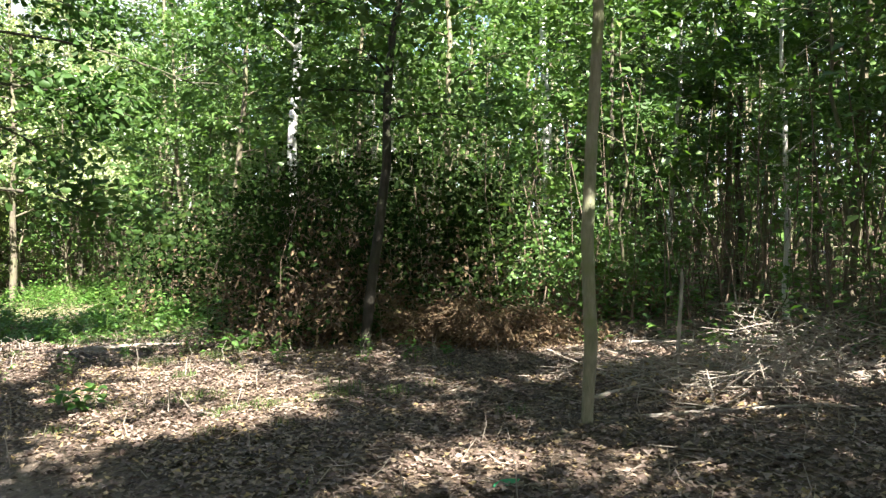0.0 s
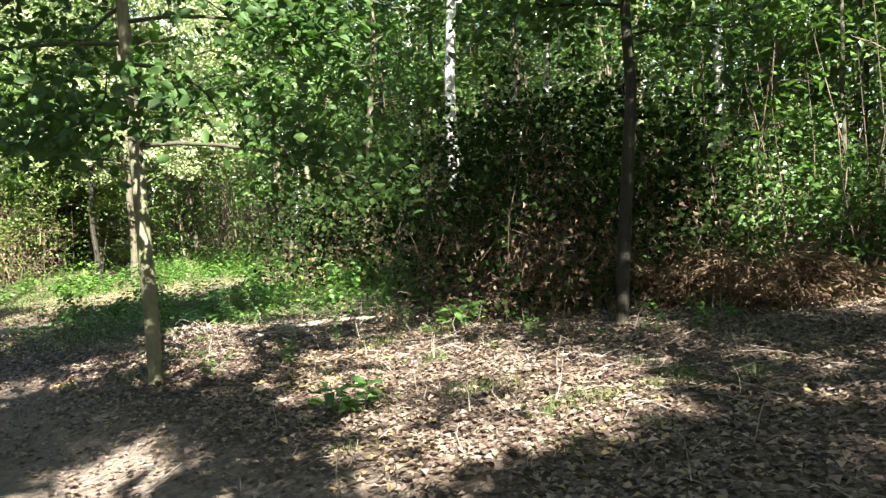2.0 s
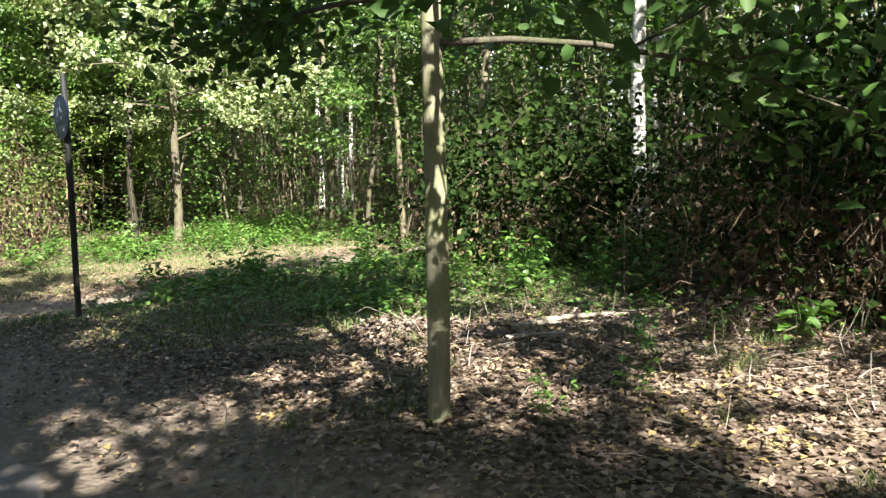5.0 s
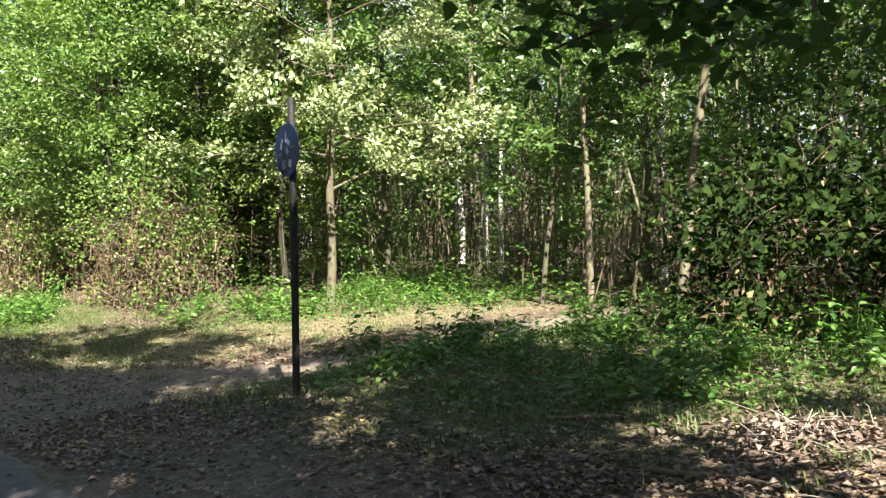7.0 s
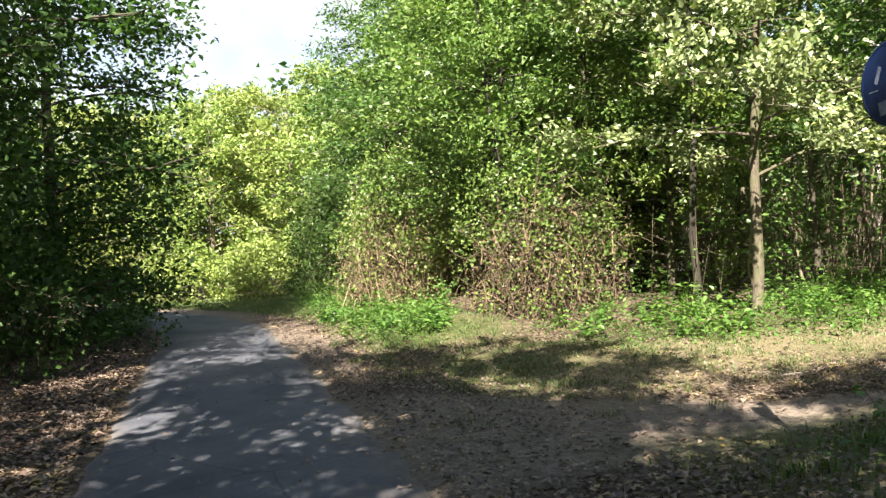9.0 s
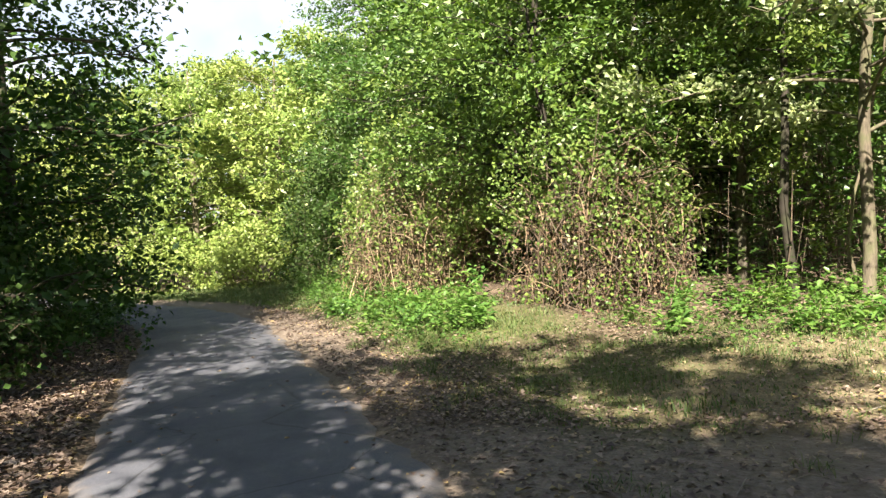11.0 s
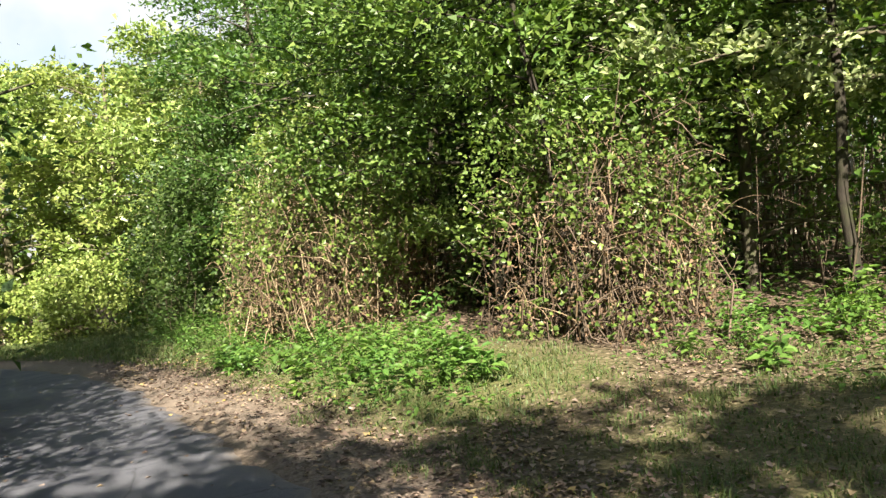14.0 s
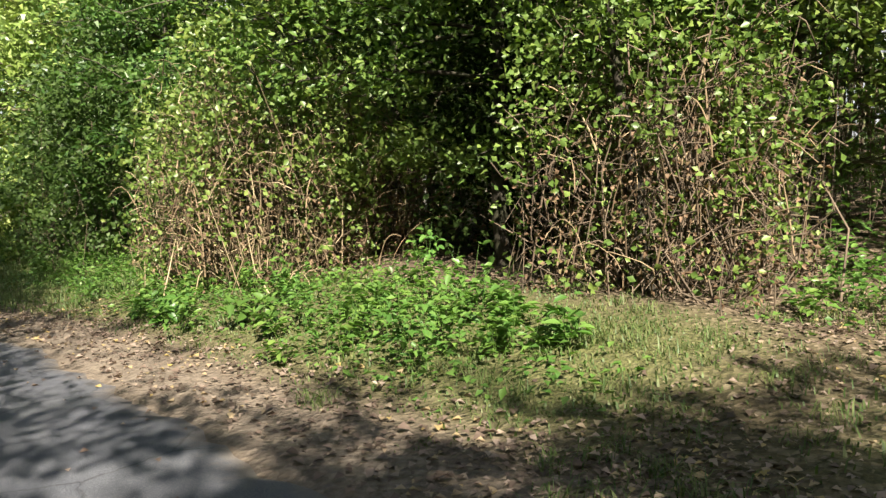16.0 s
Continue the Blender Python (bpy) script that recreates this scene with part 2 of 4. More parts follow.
def plain_mat(name, cols, rough=0.7, metal=0.0, scale=12.0, bump=0.15, island=False, spec=0.4):
    m, nodes, links, bs, out = base_mat(name)
    co = nodes.new("ShaderNodeTexCoord")
    ns = noise_of(nodes, links, scale, 5.0, co.outputs["Object"])
    r = ramp(nodes, [(0.3 + 0.4 * i / (len(cols) - 1), c) for i, c in enumerate(cols)])
    if island:
        geo = nodes.new("ShaderNodeNewGeometry")
        r = ramp(nodes, [(i / (len(cols) - 1), c) for i, c in enumerate(cols)])
        links.new(geo.outputs["Random Per Island"], r.inputs["Fac"])
    else:
        links.new(ns.outputs["Fac"], r.inputs["Fac"])
    links.new(r.outputs["Color"], bs.inputs["Base Color"])
    bs.inputs["Roughness"].default_value, bs.inputs["Metallic"].default_value = rough, metal
    bs.inputs["Specular IOR Level"].default_value = spec
    bp = nodes.new("ShaderNodeBump")
    bp.inputs["Strength"].default_value, bp.inputs["Distance"].default_value = bump, 0.004
    links.new(ns.outputs["Fac"], bp.inputs["Height"])
    links.new(bp.outputs["Normal"], bs.inputs["Normal"])
    return m


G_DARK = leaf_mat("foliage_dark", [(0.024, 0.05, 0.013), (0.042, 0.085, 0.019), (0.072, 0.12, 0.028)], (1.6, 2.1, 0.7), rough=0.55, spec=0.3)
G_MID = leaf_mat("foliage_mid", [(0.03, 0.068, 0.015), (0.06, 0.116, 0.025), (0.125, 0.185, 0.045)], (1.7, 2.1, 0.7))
# Lighter copy of the mid green: sunlight on edge leaves put into the colour.
G_EDGE_SUN = leaf_mat("foliage_edge_sun_tone", [(0.04, 0.085, 0.018), (0.1, 0.165, 0.035), (0.2, 0.26, 0.065)], (1.6, 1.9, 0.7), rough=0.42, spec=0.42)
# Oak leaves glossy, and paled so the colour itself holds the sunlit sheen.
G_OAK = leaf_mat("foliage_oak_sunlit", [(0.09, 0.15, 0.05), (0.17, 0.23, 0.1), (0.27, 0.33, 0.17), (0.34, 0.36, 0.08)], (1.3, 1.5, 0.6), rough=0.33, spec=0.75)
# Nearly black leaves: the shade under the trees is put into their colour.
G_THICK_SHADE = leaf_mat("thicket_leaves_shaded", [(0.01, 0.018, 0.007), (0.022, 0.04, 0.011), (0.045, 0.065, 0.016)], (1.4, 1.4, 0.7), 0.2, 0.9, 0.02)
G_YELLOW = leaf_mat("foliage_yellow_green", [(0.09, 0.15, 0.035), (0.19, 0.26, 0.06), (0.33, 0.37, 0.12)], (1.3, 1.4, 0.7))
G_HERB = leaf_mat("foliage_herbs", [(0.035, 0.085, 0.018), (0.075, 0.155, 0.03), (0.15, 0.24, 0.055)], (1.5, 1.9, 0.6))
G_FRESH = leaf_mat("fresh_leaf", [(0.03, 0.2, 0.09), (0.05, 0.28, 0.13)], (1.0, 1.3, 0.8))
G_GRASS = leaf_mat("grass_blades", [(0.035, 0.075, 0.018), (0.08, 0.125, 0.035), (0.2, 0.19, 0.08)], (1.4, 1.6, 0.6), rough=0.55)
G_STRAW = leaf_mat("straw", [(0.17, 0.14, 0.07), (0.29, 0.24, 0.14), (0.44, 0.38, 0.25)], (1.1, 1.0, 0.7), 0.2, 0.7, 0.3)
G_DEAD = leaf_mat("withered_leaves", [(0.05, 0.035, 0.02), (0.11, 0.075, 0.04), (0.22, 0.155, 0.09), (0.12, 0.13, 0.045)], (1.2, 1.0, 0.7), 0.25, 0.7, 0.3)
G_LITTER = leaf_mat("leaf_litter", [(0.04, 0.028, 0.021), (0.08, 0.058, 0.043), (0.11, 0.08, 0.06), (0.16, 0.119, 0.092), (0.29, 0.232, 0.185), (0.34, 0.26, 0.09), (0.28, 0.28, 0.09)], (1.1, 0.95, 0.7), 0.12, 0.55, 0.4)
B_GREY = bark_mat("bark_smooth_grey", (0.13, 0.12, 0.08), (0.25, 0.235, 0.165), (0.13, 0.15, 0.06), bump=0.35)
B_DARK = bark_mat("bark_dark", (0.035, 0.03, 0.022), (0.11, 0.095, 0.07), (0.06, 0.075, 0.03), bump=0.8)
# Bark for stems in leaf shade, with that shade painted in as near-black.
B_STEM_SHADE = bark_mat("bark_shade_black", (0.014, 0.012, 0.009), (0.045, 0.038, 0.028), (0.03, 0.035, 0.015), bump=0.6)
B_BROWN = bark_mat("bark_brown", (0.075, 0.062, 0.042), (0.19, 0.16, 0.112), (0.12, 0.13, 0.06))
B_OAK = bark_mat("bark_oak", (0.05, 0.042, 0.03), (0.15, 0.125, 0.088), (0.09, 0.1, 0.045), bump=0.8)
B_BIRCH = bark_mat("bark_birch", (0.42, 0.4, 0.36), (0.66, 0.63, 0.58), None, bump=0.3, bands=True)
B_TWIG = plain_mat("twig_bark", [(0.05, 0.04, 0.028), (0.11, 0.08, 0.055), (0.19, 0.145, 0.1)], 0.85, scale=5.0)
B_STALK = plain_mat("dry_stalks", [(0.05, 0.035, 0.02), (0.16, 0.12, 0.07), (0.4, 0.32, 0.2)], 0.8, island=True)
B_CANE = plain_mat("dry_canes", [(0.05, 0.033, 0.02), (0.15, 0.105, 0.06), (0.3, 0.225, 0.135)], 0.8, island=True)
B_PALE = plain_mat("weathered_wood", [(0.2, 0.17, 0.13), (0.38, 0.33, 0.27)], 0.8, scale=8.0)
M_SIGN = plain_mat("blue_enamel", [(0.004, 0.011, 0.04), (0.009, 0.02, 0.07)], 0.35, scale=6.0, bump=0.05, spec=0.5)
M_SIGNRIM = plain_mat("pale_blue_enamel", [(0.07, 0.09, 0.14), (0.2, 0.23, 0.28)], 0.5, scale=10.0, bump=0.05)
M_POST = plain_mat("black_paint", [(0.008, 0.009, 0.009), (0.022, 0.021, 0.02)], 0.7, scale=20.0, bump=0.2)


def ground_mat():
    m, nodes, links, bs, out = base_mat("ground_soil")
    geo, at = nodes.new("ShaderNodeNewGeometry"), nodes.new("ShaderNodeAttribute")
    at.attribute_name = "cover"
    sep = nodes.new("ShaderNodeSeparateColor")
    links.new(at.outputs["Color"], sep.inputs["Color"])
    pos = geo.outputs["Position"]
    n1, n2, n3 = (noise_of(nodes, links, k, 6.0, pos, 0.7) for k in (1.3, 14.0, 55.0))
    vor = nodes.new("ShaderNodeTexVoronoi")
    vor.inputs["Scale"].default_value = 24.0
    links.new(pos, vor.inputs["Vector"])
    vsep = nodes.new("ShaderNodeSeparateColor")
    links.new(vor.outputs["Color"], vsep.inputs["Color"])
    litter = ramp(nodes, [(0.0, (0.03, 0.021, 0.014)), (0.4, (0.075, 0.053, 0.034)), (0.75, (0.15, 0.11, 0.075)), (1.0, (0.26, 0.2, 0.145))])
    links.new(vsep.outputs[0], litter.inputs["Fac"])
    soil = ramp(nodes, [(0.35, (0.06, 0.045, 0.032)), (0.65, (0.16, 0.125, 0.09))])
    links.new(n2.outputs["Fac"], soil.inputs["Fac"])
    dirt = ramp(nodes, [(0.3, (0.115, 0.092, 0.072)), (0.7, (0.26, 0.215, 0.17))])
    links.new(n2.outputs["Fac"], dirt.inputs["Fac"])
    green = ramp(nodes, [(0.3, (0.035, 0.042, 0.015)), (0.5, (0.085, 0.1, 0.032)), (0.7, (0.2, 0.185, 0.075))])
    links.new(n3.outputs["Fac"], green.inputs["Fac"])
    straw = ramp(nodes, [(0.3, (0.13, 0.1, 0.055)), (0.7, (0.33, 0.265, 0.175))])
    links.new(n3.outputs["Fac"], straw.inputs["Fac"])
    c = mix_rgb(nodes, links, n1.outputs["Fac"], soil.outputs["Color"], litter.outputs["Color"])
    c = mix_rgb(nodes, links, 0.55, c, litter.outputs["Color"])
    c = mix_rgb(nodes, links, sep.outputs[0], c, dirt.outputs["Color"])
    c = mix_rgb(nodes, links, sep.outputs[1], c, green.outputs["Color"])
    c = mix_rgb(nodes, links, sep.outputs[2], c, straw.outputs["Color"])
    links.new(c, bs.inputs["Base Color"])
    bs.inputs["Roughness"].default_value, bs.inputs["Specular IOR Level"].default_value = 0.9, 0.2
    bp = nodes.new("ShaderNodeBump")
    bp.inputs["Strength"].default_value, bp.inputs["Distance"].default_value = 0.9, 0.02
    hs = nodes.new("ShaderNodeMath")
    hs.operation = "ADD"
    links.new(n2.outputs["Fac"], hs.inputs[0]), links.new(vor.outputs["Distance"], hs.inputs[1])
    links.new(hs.outputs[0], bp.inputs["Height"])
    links.new(bp.outputs["Normal"], bs.inputs["Normal"])
    return m


def road_mat():
    m, nodes, links, bs, out = base_mat("asphalt")
    geo, at = nodes.new("ShaderNodeNewGeometry"), nodes.new("ShaderNodeAttribute")
    at.attribute_name = "dust"
    pos = geo.outputs["Position"]
    n1, n2, n3 = (noise_of(nodes, links, k, 5.0, pos, 0.65) for k in (0.8, 9.0, 160.0))
    a = ramp(nodes, [(0.3, (0.038, 0.043, 0.055)), (0.5, (0.084, 0.09, 0.107)), (0.7, (0.205, 0.21, 0.225))])
    links.new(n3.outputs["Fac"], a.inputs["Fac"])
    b = ramp(nodes, [(0.35, (0.7, 0.7, 0.74)), (0.66, (1.28, 1.25, 1.2))])
    links.new(n1.outputs["Fac"], b.inputs["Fac"])
    c = mix_rgb(nodes, links, 1.0, a.outputs["Color"], b.outputs["Color"], "MULTIPLY")
    crack = nodes.new("ShaderNodeTexVoronoi")
    crack.feature = "DISTANCE_TO_EDGE"
    crack.inputs["Scale"].default_value = 0.9
    wob = mix_rgb(nodes, links, 0.12, pos, n2.outputs["Color"])
    links.new(wob, crack.inputs["Vector"])
    cr = ramp(nodes, [(0.0, (0.35, 0.35, 0.35)), (0.012, (1, 1, 1))])
    links.new(crack.outputs["Distance"], cr.inputs["Fac"])
    c = mix_rgb(nodes, links, 0.8, c, cr.outputs["Color"], "MULTIPLY")
    dirt = ramp(nodes, [(0.3, (0.13, 0.105, 0.08)), (0.7, (0.25, 0.205, 0.16))])
    links.new(n2.outputs["Fac"], dirt.inputs["Fac"])
    k = nodes.new("ShaderNodeMath")
    k.operation = "MULTIPLY_ADD"
    links.new(n2.outputs["Fac"], k.inputs[0])
    k.inputs[1].default_value = 1.1
    off = nodes.new("ShaderNodeMath")
    off.operation = "MULTIPLY_ADD"
    links.new(at.outputs["Fac"], off.inputs[0])
    off.inputs[1].default_value, off.inputs[2].default_value = 1.7, -0.98
    links.new(off.outputs[0], k.inputs[2])
    k.use_clamp = True
    c = mix_rgb(nodes, links, k.outputs[0], c, dirt.outputs["Color"])
    links.new(c, bs.inputs["Base Color"])
    bs.inputs["Roughness"].default_value, bs.inputs["Specular IOR Level"].default_value = 0.75, 0.35
    bp = nodes.new("ShaderNodeBump")
    bp.inputs["Strength"].default_value, bp.inputs["Distance"].default_value = 0.7, 0.008
    links.new(n3.outputs["Fac"], bp.inputs["Height"])
    links.new(bp.outputs["Normal"], bs.inputs["Normal"])
    return m


# ---- ground, lane ----
def step(x, a, b):
    return np.clip((np.asarray(x, float) - a) / (b - a), 0, 1)


def track_cover(s, u):
    """1 on the trodden side track, which leaves the lane at right angles and narrows."""
    mid = 11.6 - 1.15 * step(u, 1.0, 5.5) - 0.02 * u
    half = 2.3 - 1.85 * step(u, 1.0, 5.0) + 0.25 * step(u, 9, 14)
    d = np.abs(s - mid) / half
    return step(1.15 - d, 0, 0.35) * step(u, 0.6, 1.3) * step(14.0 - u, 0, 5)


def verge(s, u):
    """1 on the bare dusty verge beside the lane."""
    u = np.asarray(u, float) - road_mid(s)
    a = step(2.35 - u, 0, 0.8) * step(u, 0.9, 1.2) * step(s, 12.5, 16) * 0.9
    b = step(2.9 - u, 0, 0.7) * step(u, 0.9, 1.2) * step(9 - s, 0, 2) * 0.85
    return np.maximum(a, b)


def grassy(s, u):
    """How much grass and low green stands there."""
    wedge = step(s + 0.72 * u, 7.6, 8.9) * step(u, 2.2, 3.6) * step(10.5 - u, 0, 1.0) * step(10.6 - s, 0, 0.6)
    strip = step(s, 11.8, 12.8) * step(u, 2.0, 2.8) * step(16.6 - s, 0, 1.5) * step(13 - u, 0, 2)
    v = np.asarray(u, float) - road_mid(s)
    bank = step(s, 16, 17) * step(v, 1.9, 2.6) * step(45 - s, 0, 4) * step(5.0 - u, 0, 1)
    left = step(-1.9 - v, 0, 0.6) * step(s, 22, 26)
    return np.clip(np.maximum.reduce([wedge, strip * 0.75, bank, left * 0.8]), 0, 1)


def strawy(s, u):
    s, u = np.asarray(s, float), np.asarray(u, float)
    strip = step(s, 11.2, 12.2) * step(u, 2.6, 3.6) * step(15.6 - s, 0, 1.6) * step(12 - u, 0, 2)
    return strip * (0.1 + 0.6 * np.clip(0.5 + 0.5 * np.sin(1.9 * s + 1.2 * np.sin(1.4 * u)) * np.sin(1.3 * u + 0.9 * s), 0, 1))


def grid_axis(lo, hi, fine, far):
    """Even steps from lo to hi, then growing out to far."""
    core = np.arange(lo, hi + fine / 2, fine)
    out, d = [], fine
    while not out or out[-1] < far:
        d *= 1.35
        out.append((out[-1] if out else 0) + d)
    out = np.array(out)
    return np.concatenate([lo - out[::-1], core, hi + out])


def build_ground():
    S, U = grid_axis(-10, 36, 0.16, 1500), grid_axis(-6, 16, 0.16, 1500)
    s, u = np.meshgrid(S, U, indexing="ij")
    x, y = (u - s) * RT, (u + s) * RT
    z = height(x, y)
    near = step(40 - np.abs(s - 13), 0, 5) * step(20 - np.abs(u - 5), 0, 5)
    rng = np.random.default_rng(5)
    z = z + rng.normal(0, 0.008, z.shape) * near * (np.abs(u) > 1.4)
    under = np.abs(u - road_mid(s)) < road_half(s) - 0.1
    z = z - 0.03 * under * (s > -30) * (s < 70)
    V = np.stack([x, y, z], -1).reshape(-1, 3)
    n, k = len(S), len(U)
    i, j = np.meshgrid(np.arange(n - 1), np.arange(k - 1), indexing="ij")
    a = i * k + j
    F = np.stack([a, a + k, a + k + 1, a + 1], -1).reshape(-1, 4)
    me = quick("ground", V, F, ground_mat(), smooth=True)
    if me.polygons[0].normal.z < 0:
        me.flip_normals()
    at = me.color_attributes.new("cover", "FLOAT_COLOR", "POINT")
    col = np.zeros((len(V), 4), np.float32)
    col[:, 0] = np.clip(np.maximum(track_cover(s, u), verge(s, u)), 0, 1).ravel()
    col[:, 1] = (grassy(s, u) * 0.75).ravel()
    col[:, 2] = strawy(s, u).ravel()
    col[:, 3] = 1
    at.data.foreach_set("color", col.ravel())
    tagged(new("ground", me), "uneven brown woodland soil with trodden earth and thin grass", "ground", kind="structure")


build_ground()


def build_road():
    S = np.concatenate([np.arange(-25, 42, 0.2), np.arange(42, 52, 1.0)])
    K = 15
    w = np.linspace(-1, 1, K)
    s = np.repeat(S[:, None], K, 1)
    rag = 0.05 * np.sin(3.1 * S) + 0.035 * np.sin(7.7 * S + 1) + 0.03 * np.sin(17 * S)
    wide = road_half(S) + 0.35 * step(9.0 - S, 0, 3) * 1.0
    left = road_mid(S) - road_half(S) + rag * 0.7
    right = road_mid(S) + wide + rag
    u = left[:, None] + (w[None] + 1) / 2 * (right - left)[:, None]
    x, y = (u - s) * RT, (u + s) * RT
    z = height(x, y) + 0.012 * (1 - w[None] ** 2) + 0.004
    z[:, 0] -= 0.05
    z[:, -1] -= 0.05
    V = np.stack([x, y, z], -1).reshape(-1, 3)
    i, j = np.meshgrid(np.arange(len(S) - 1), np.arange(K - 1), indexing="ij")
    a = i * K + j
    F = np.stack([a, a + K, a + K + 1, a + 1], -1).reshape(-1, 4)
    me = quick("road", V, F, road_mat(), smooth=True)
    if me.polygons[K * 20].normal.z < 0:
        me.flip_normals()
    at = me.attributes.new("dust", "FLOAT", "POINT")
    edge = np.abs(w)[None] ** 5 * 0.85 + 0 * s
    junction = step(u, 0.1, 1.2) * step(15.5 - s, 0, 4) * 0.55
    at.data.foreach_set("value", np.maximum(edge, junction).astype(np.float32).ravel())
    tagged(new("road", me), "narrow grey asphalt lane with dusty ragged edges", "road", kind="structure")


build_road()


# ---- trees ----
def tree_parts(seed, H, r0, base, R, limbs, n_leaf, size, rise=0.35, wobble=0.12, spread=0.16, top=0.8, fine=False, up=0.48, lean=(0, 0), wide=0.3, low=0.6, sides=8, clump=0.7, holes=0.3):
    """Trunk, limbs and crown of a tree, with its foot at the origin."""
    rng = np.random.default_rng(seed)
    n = 12
    z = np.linspace(-0.15, H, n)
    wv = np.cumsum(rng.normal(0, wobble / 3, (n, 2)), 0)
    wv -= wv[0]
    path = np.stack([wv[:, 0] + lean[0] * z / H, wv[:, 1] + lean[1] * z / H, z], 1)
    k = np.clip(z / H, 0, 1)
    rad = r0 * (1 - 0.85 * k) + 0.012
    rad[0], rad[1] = r0 * 1.55, max(rad[1], r0 * 0.98)
    extra = np.array([path[0] + (path[1] - path[0]) * 0.35])
    path2 = np.insert(path, 1, extra, 0)
    rad2 = np.insert(rad, 1, r0 * 1.12)
    trunk = tube(path2, rad2, sides)
    limbs_g, anchors, outs = [], [], []
    for i in range(limbs):
        zi = base + (H * 0.96 - base) * (i + rng.uniform(0, 0.8)) / limbs
        f = (zi - base) / max(H - base, 0.1)
        prof = (low + (1 - low) * min(1, f * 2.2)) if f < 0.45 else 1 - (f - 0.45) / 0.55 * top
        L = R * prof * rng.uniform(0.75, 1.15)
        a = i * 2.4 + rng.uniform(-0.4, 0.4)
        p0 = np.array([np.interp(zi, z, path[:, 0]), np.interp(zi, z, path[:, 1]), zi])
        d = np.array([math.cos(a), math.sin(a), 0])
        t = np.linspace(0, 1, 6)
        rr = rise * rng.uniform(0.4, 1.4)
        bend = rng.normal(0, 0.12, 2)
        P = p0 + d * L * t[:, None] + np.array([0, 0, 1]) * (L * (rr * t - 0.25 * t ** 2))[:, None]
        P += np.array([-d[1], d[0], 0]) * (bend[0] * L * t ** 2)[:, None]
        rl = max(0.35 * np.interp(zi, z, rad), 0.008)
        limbs_g.append(tube(P, rl * (1 - 0.8 * t) + 0.003, 5))
        anchors.append(np.stack([np.interp(np.linspace(0.35, 1, 6), t, P[:, q]) for q in range(3)], 1))
        outs.append(np.repeat(d[None], 6, 0))
        m = max(3, int(6 * prof))
        ts = rng.uniform(0.2, 1, m)
        q0 = np.stack([np.interp(ts, t, P[:, q]) for q in range(3)], 1)
        da = a + rng.normal(0, 0.9, m)
        dd = np.stack([np.cos(da), np.sin(da), rng.uniform(-0.25, 0.55, m)], 1)
        q1 = q0 + dd * (L * rng.uniform(0.2, 0.5, m) * (1.2 - ts * 0.5))[:, None]
        limbs_g.append(sticks(rng, q0, q1, rl * 0.4 + 0.002))
        for w in (0.35, 0.7, 1.0):
            anchors.append(q0 + (q1 - q0) * w)
            outs.append(dd)
    A, O = np.concatenate(anchors), np.concatenate(outs)
    gap = np.modf(np.abs(np.sin(np.floor(A / clump) @ np.array([12.99, 78.23, 37.7])) * 43758.5))[0]
    keep = np.flatnonzero(gap > holes)
    pick = keep[rng.integers(0, len(keep), n_leaf)]
    P = A[pick] + rng.normal(0, 1, (n_leaf, 3)) * spread * np.array([1, 1, 0.7])
    crown = leaves(rng, P, size, up=up, out=O[pick], fine=fine, wide=wide)
    return trunk, join(limbs_g), crown


def make_tree(name, args, bark, foliage, label, category="tree", group="", twig=None):
    trunk, limb, crown = tree_parts(**args)
    root = thing(name, Matrix(), label, category, group)
    wood = join([trunk, limb])
    split = (np.arange(len(wood[1])) >= len(trunk[1])).astype(np.int32)
    part("trunk", quick("trunk", *wood, [bark, twig or bark], smooth=True, mat_index=split), root)
    part("crown", quick("crown", *crown, foliage), root)
    return root


def stand(x, y, turn=0.0, size=1.0, sink=0.03, tilt=(0, 0)):
    return Matrix.Translation((x, y, gz(x, y) - sink)) @ Euler((radians(tilt[0]), radians(tilt[1]), radians(turn))).to_matrix().to_4x4() @ Matrix.Scale(size, 4)


def place(root, m, label=""):
    ob = copy_thing(root, m)
    ob.scale = m.to_scale()
    if label:
        ob["label"] = label
    return ob


def remove(root):
    for o in (*root.children_recursive, root):
        bpy.data.objects.remove(o)


rng = np.random.default_rng(11)

# the roadside row on the left of the lane, and the tall trees behind the walker that shade it
row_a = make_tree("roadside_tree", dict(seed=21, H=11.0, r0=0.14, base=0.6, R=3.3, limbs=44, n_leaf=19000, size=0.12, spread=0.3, top=0.4, low=0.8, clump=0.9, holes=0.24),
                  B_DARK, G_DARK, "tall dark green roadside tree, leafy down to the verge", group="roadside trees")
row_b = make_tree("roadside_tree", dict(seed=22, H=9.5, r0=0.12, base=0.5, R=3.0, limbs=42, n_leaf=18000, size=0.12, spread=0.3, top=0.4, low=0.7, clump=0.9, holes=0.24),
                  B_DARK, G_DARK, "dark green roadside tree with low boughs over the lane's edge", group="roadside trees")
row_c = make_tree("roadside_tree", dict(seed=23, H=11.5, r0=0.15, base=3.0, R=3.9, limbs=26, n_leaf=9000, size=0.26, fine=None, spread=0.22, rise=0.45, top=0.5, low=0.9, clump=0.8, holes=0.53),
                  B_DARK, G_DARK, "tall roadside tree with a high open crown", group="roadside trees")
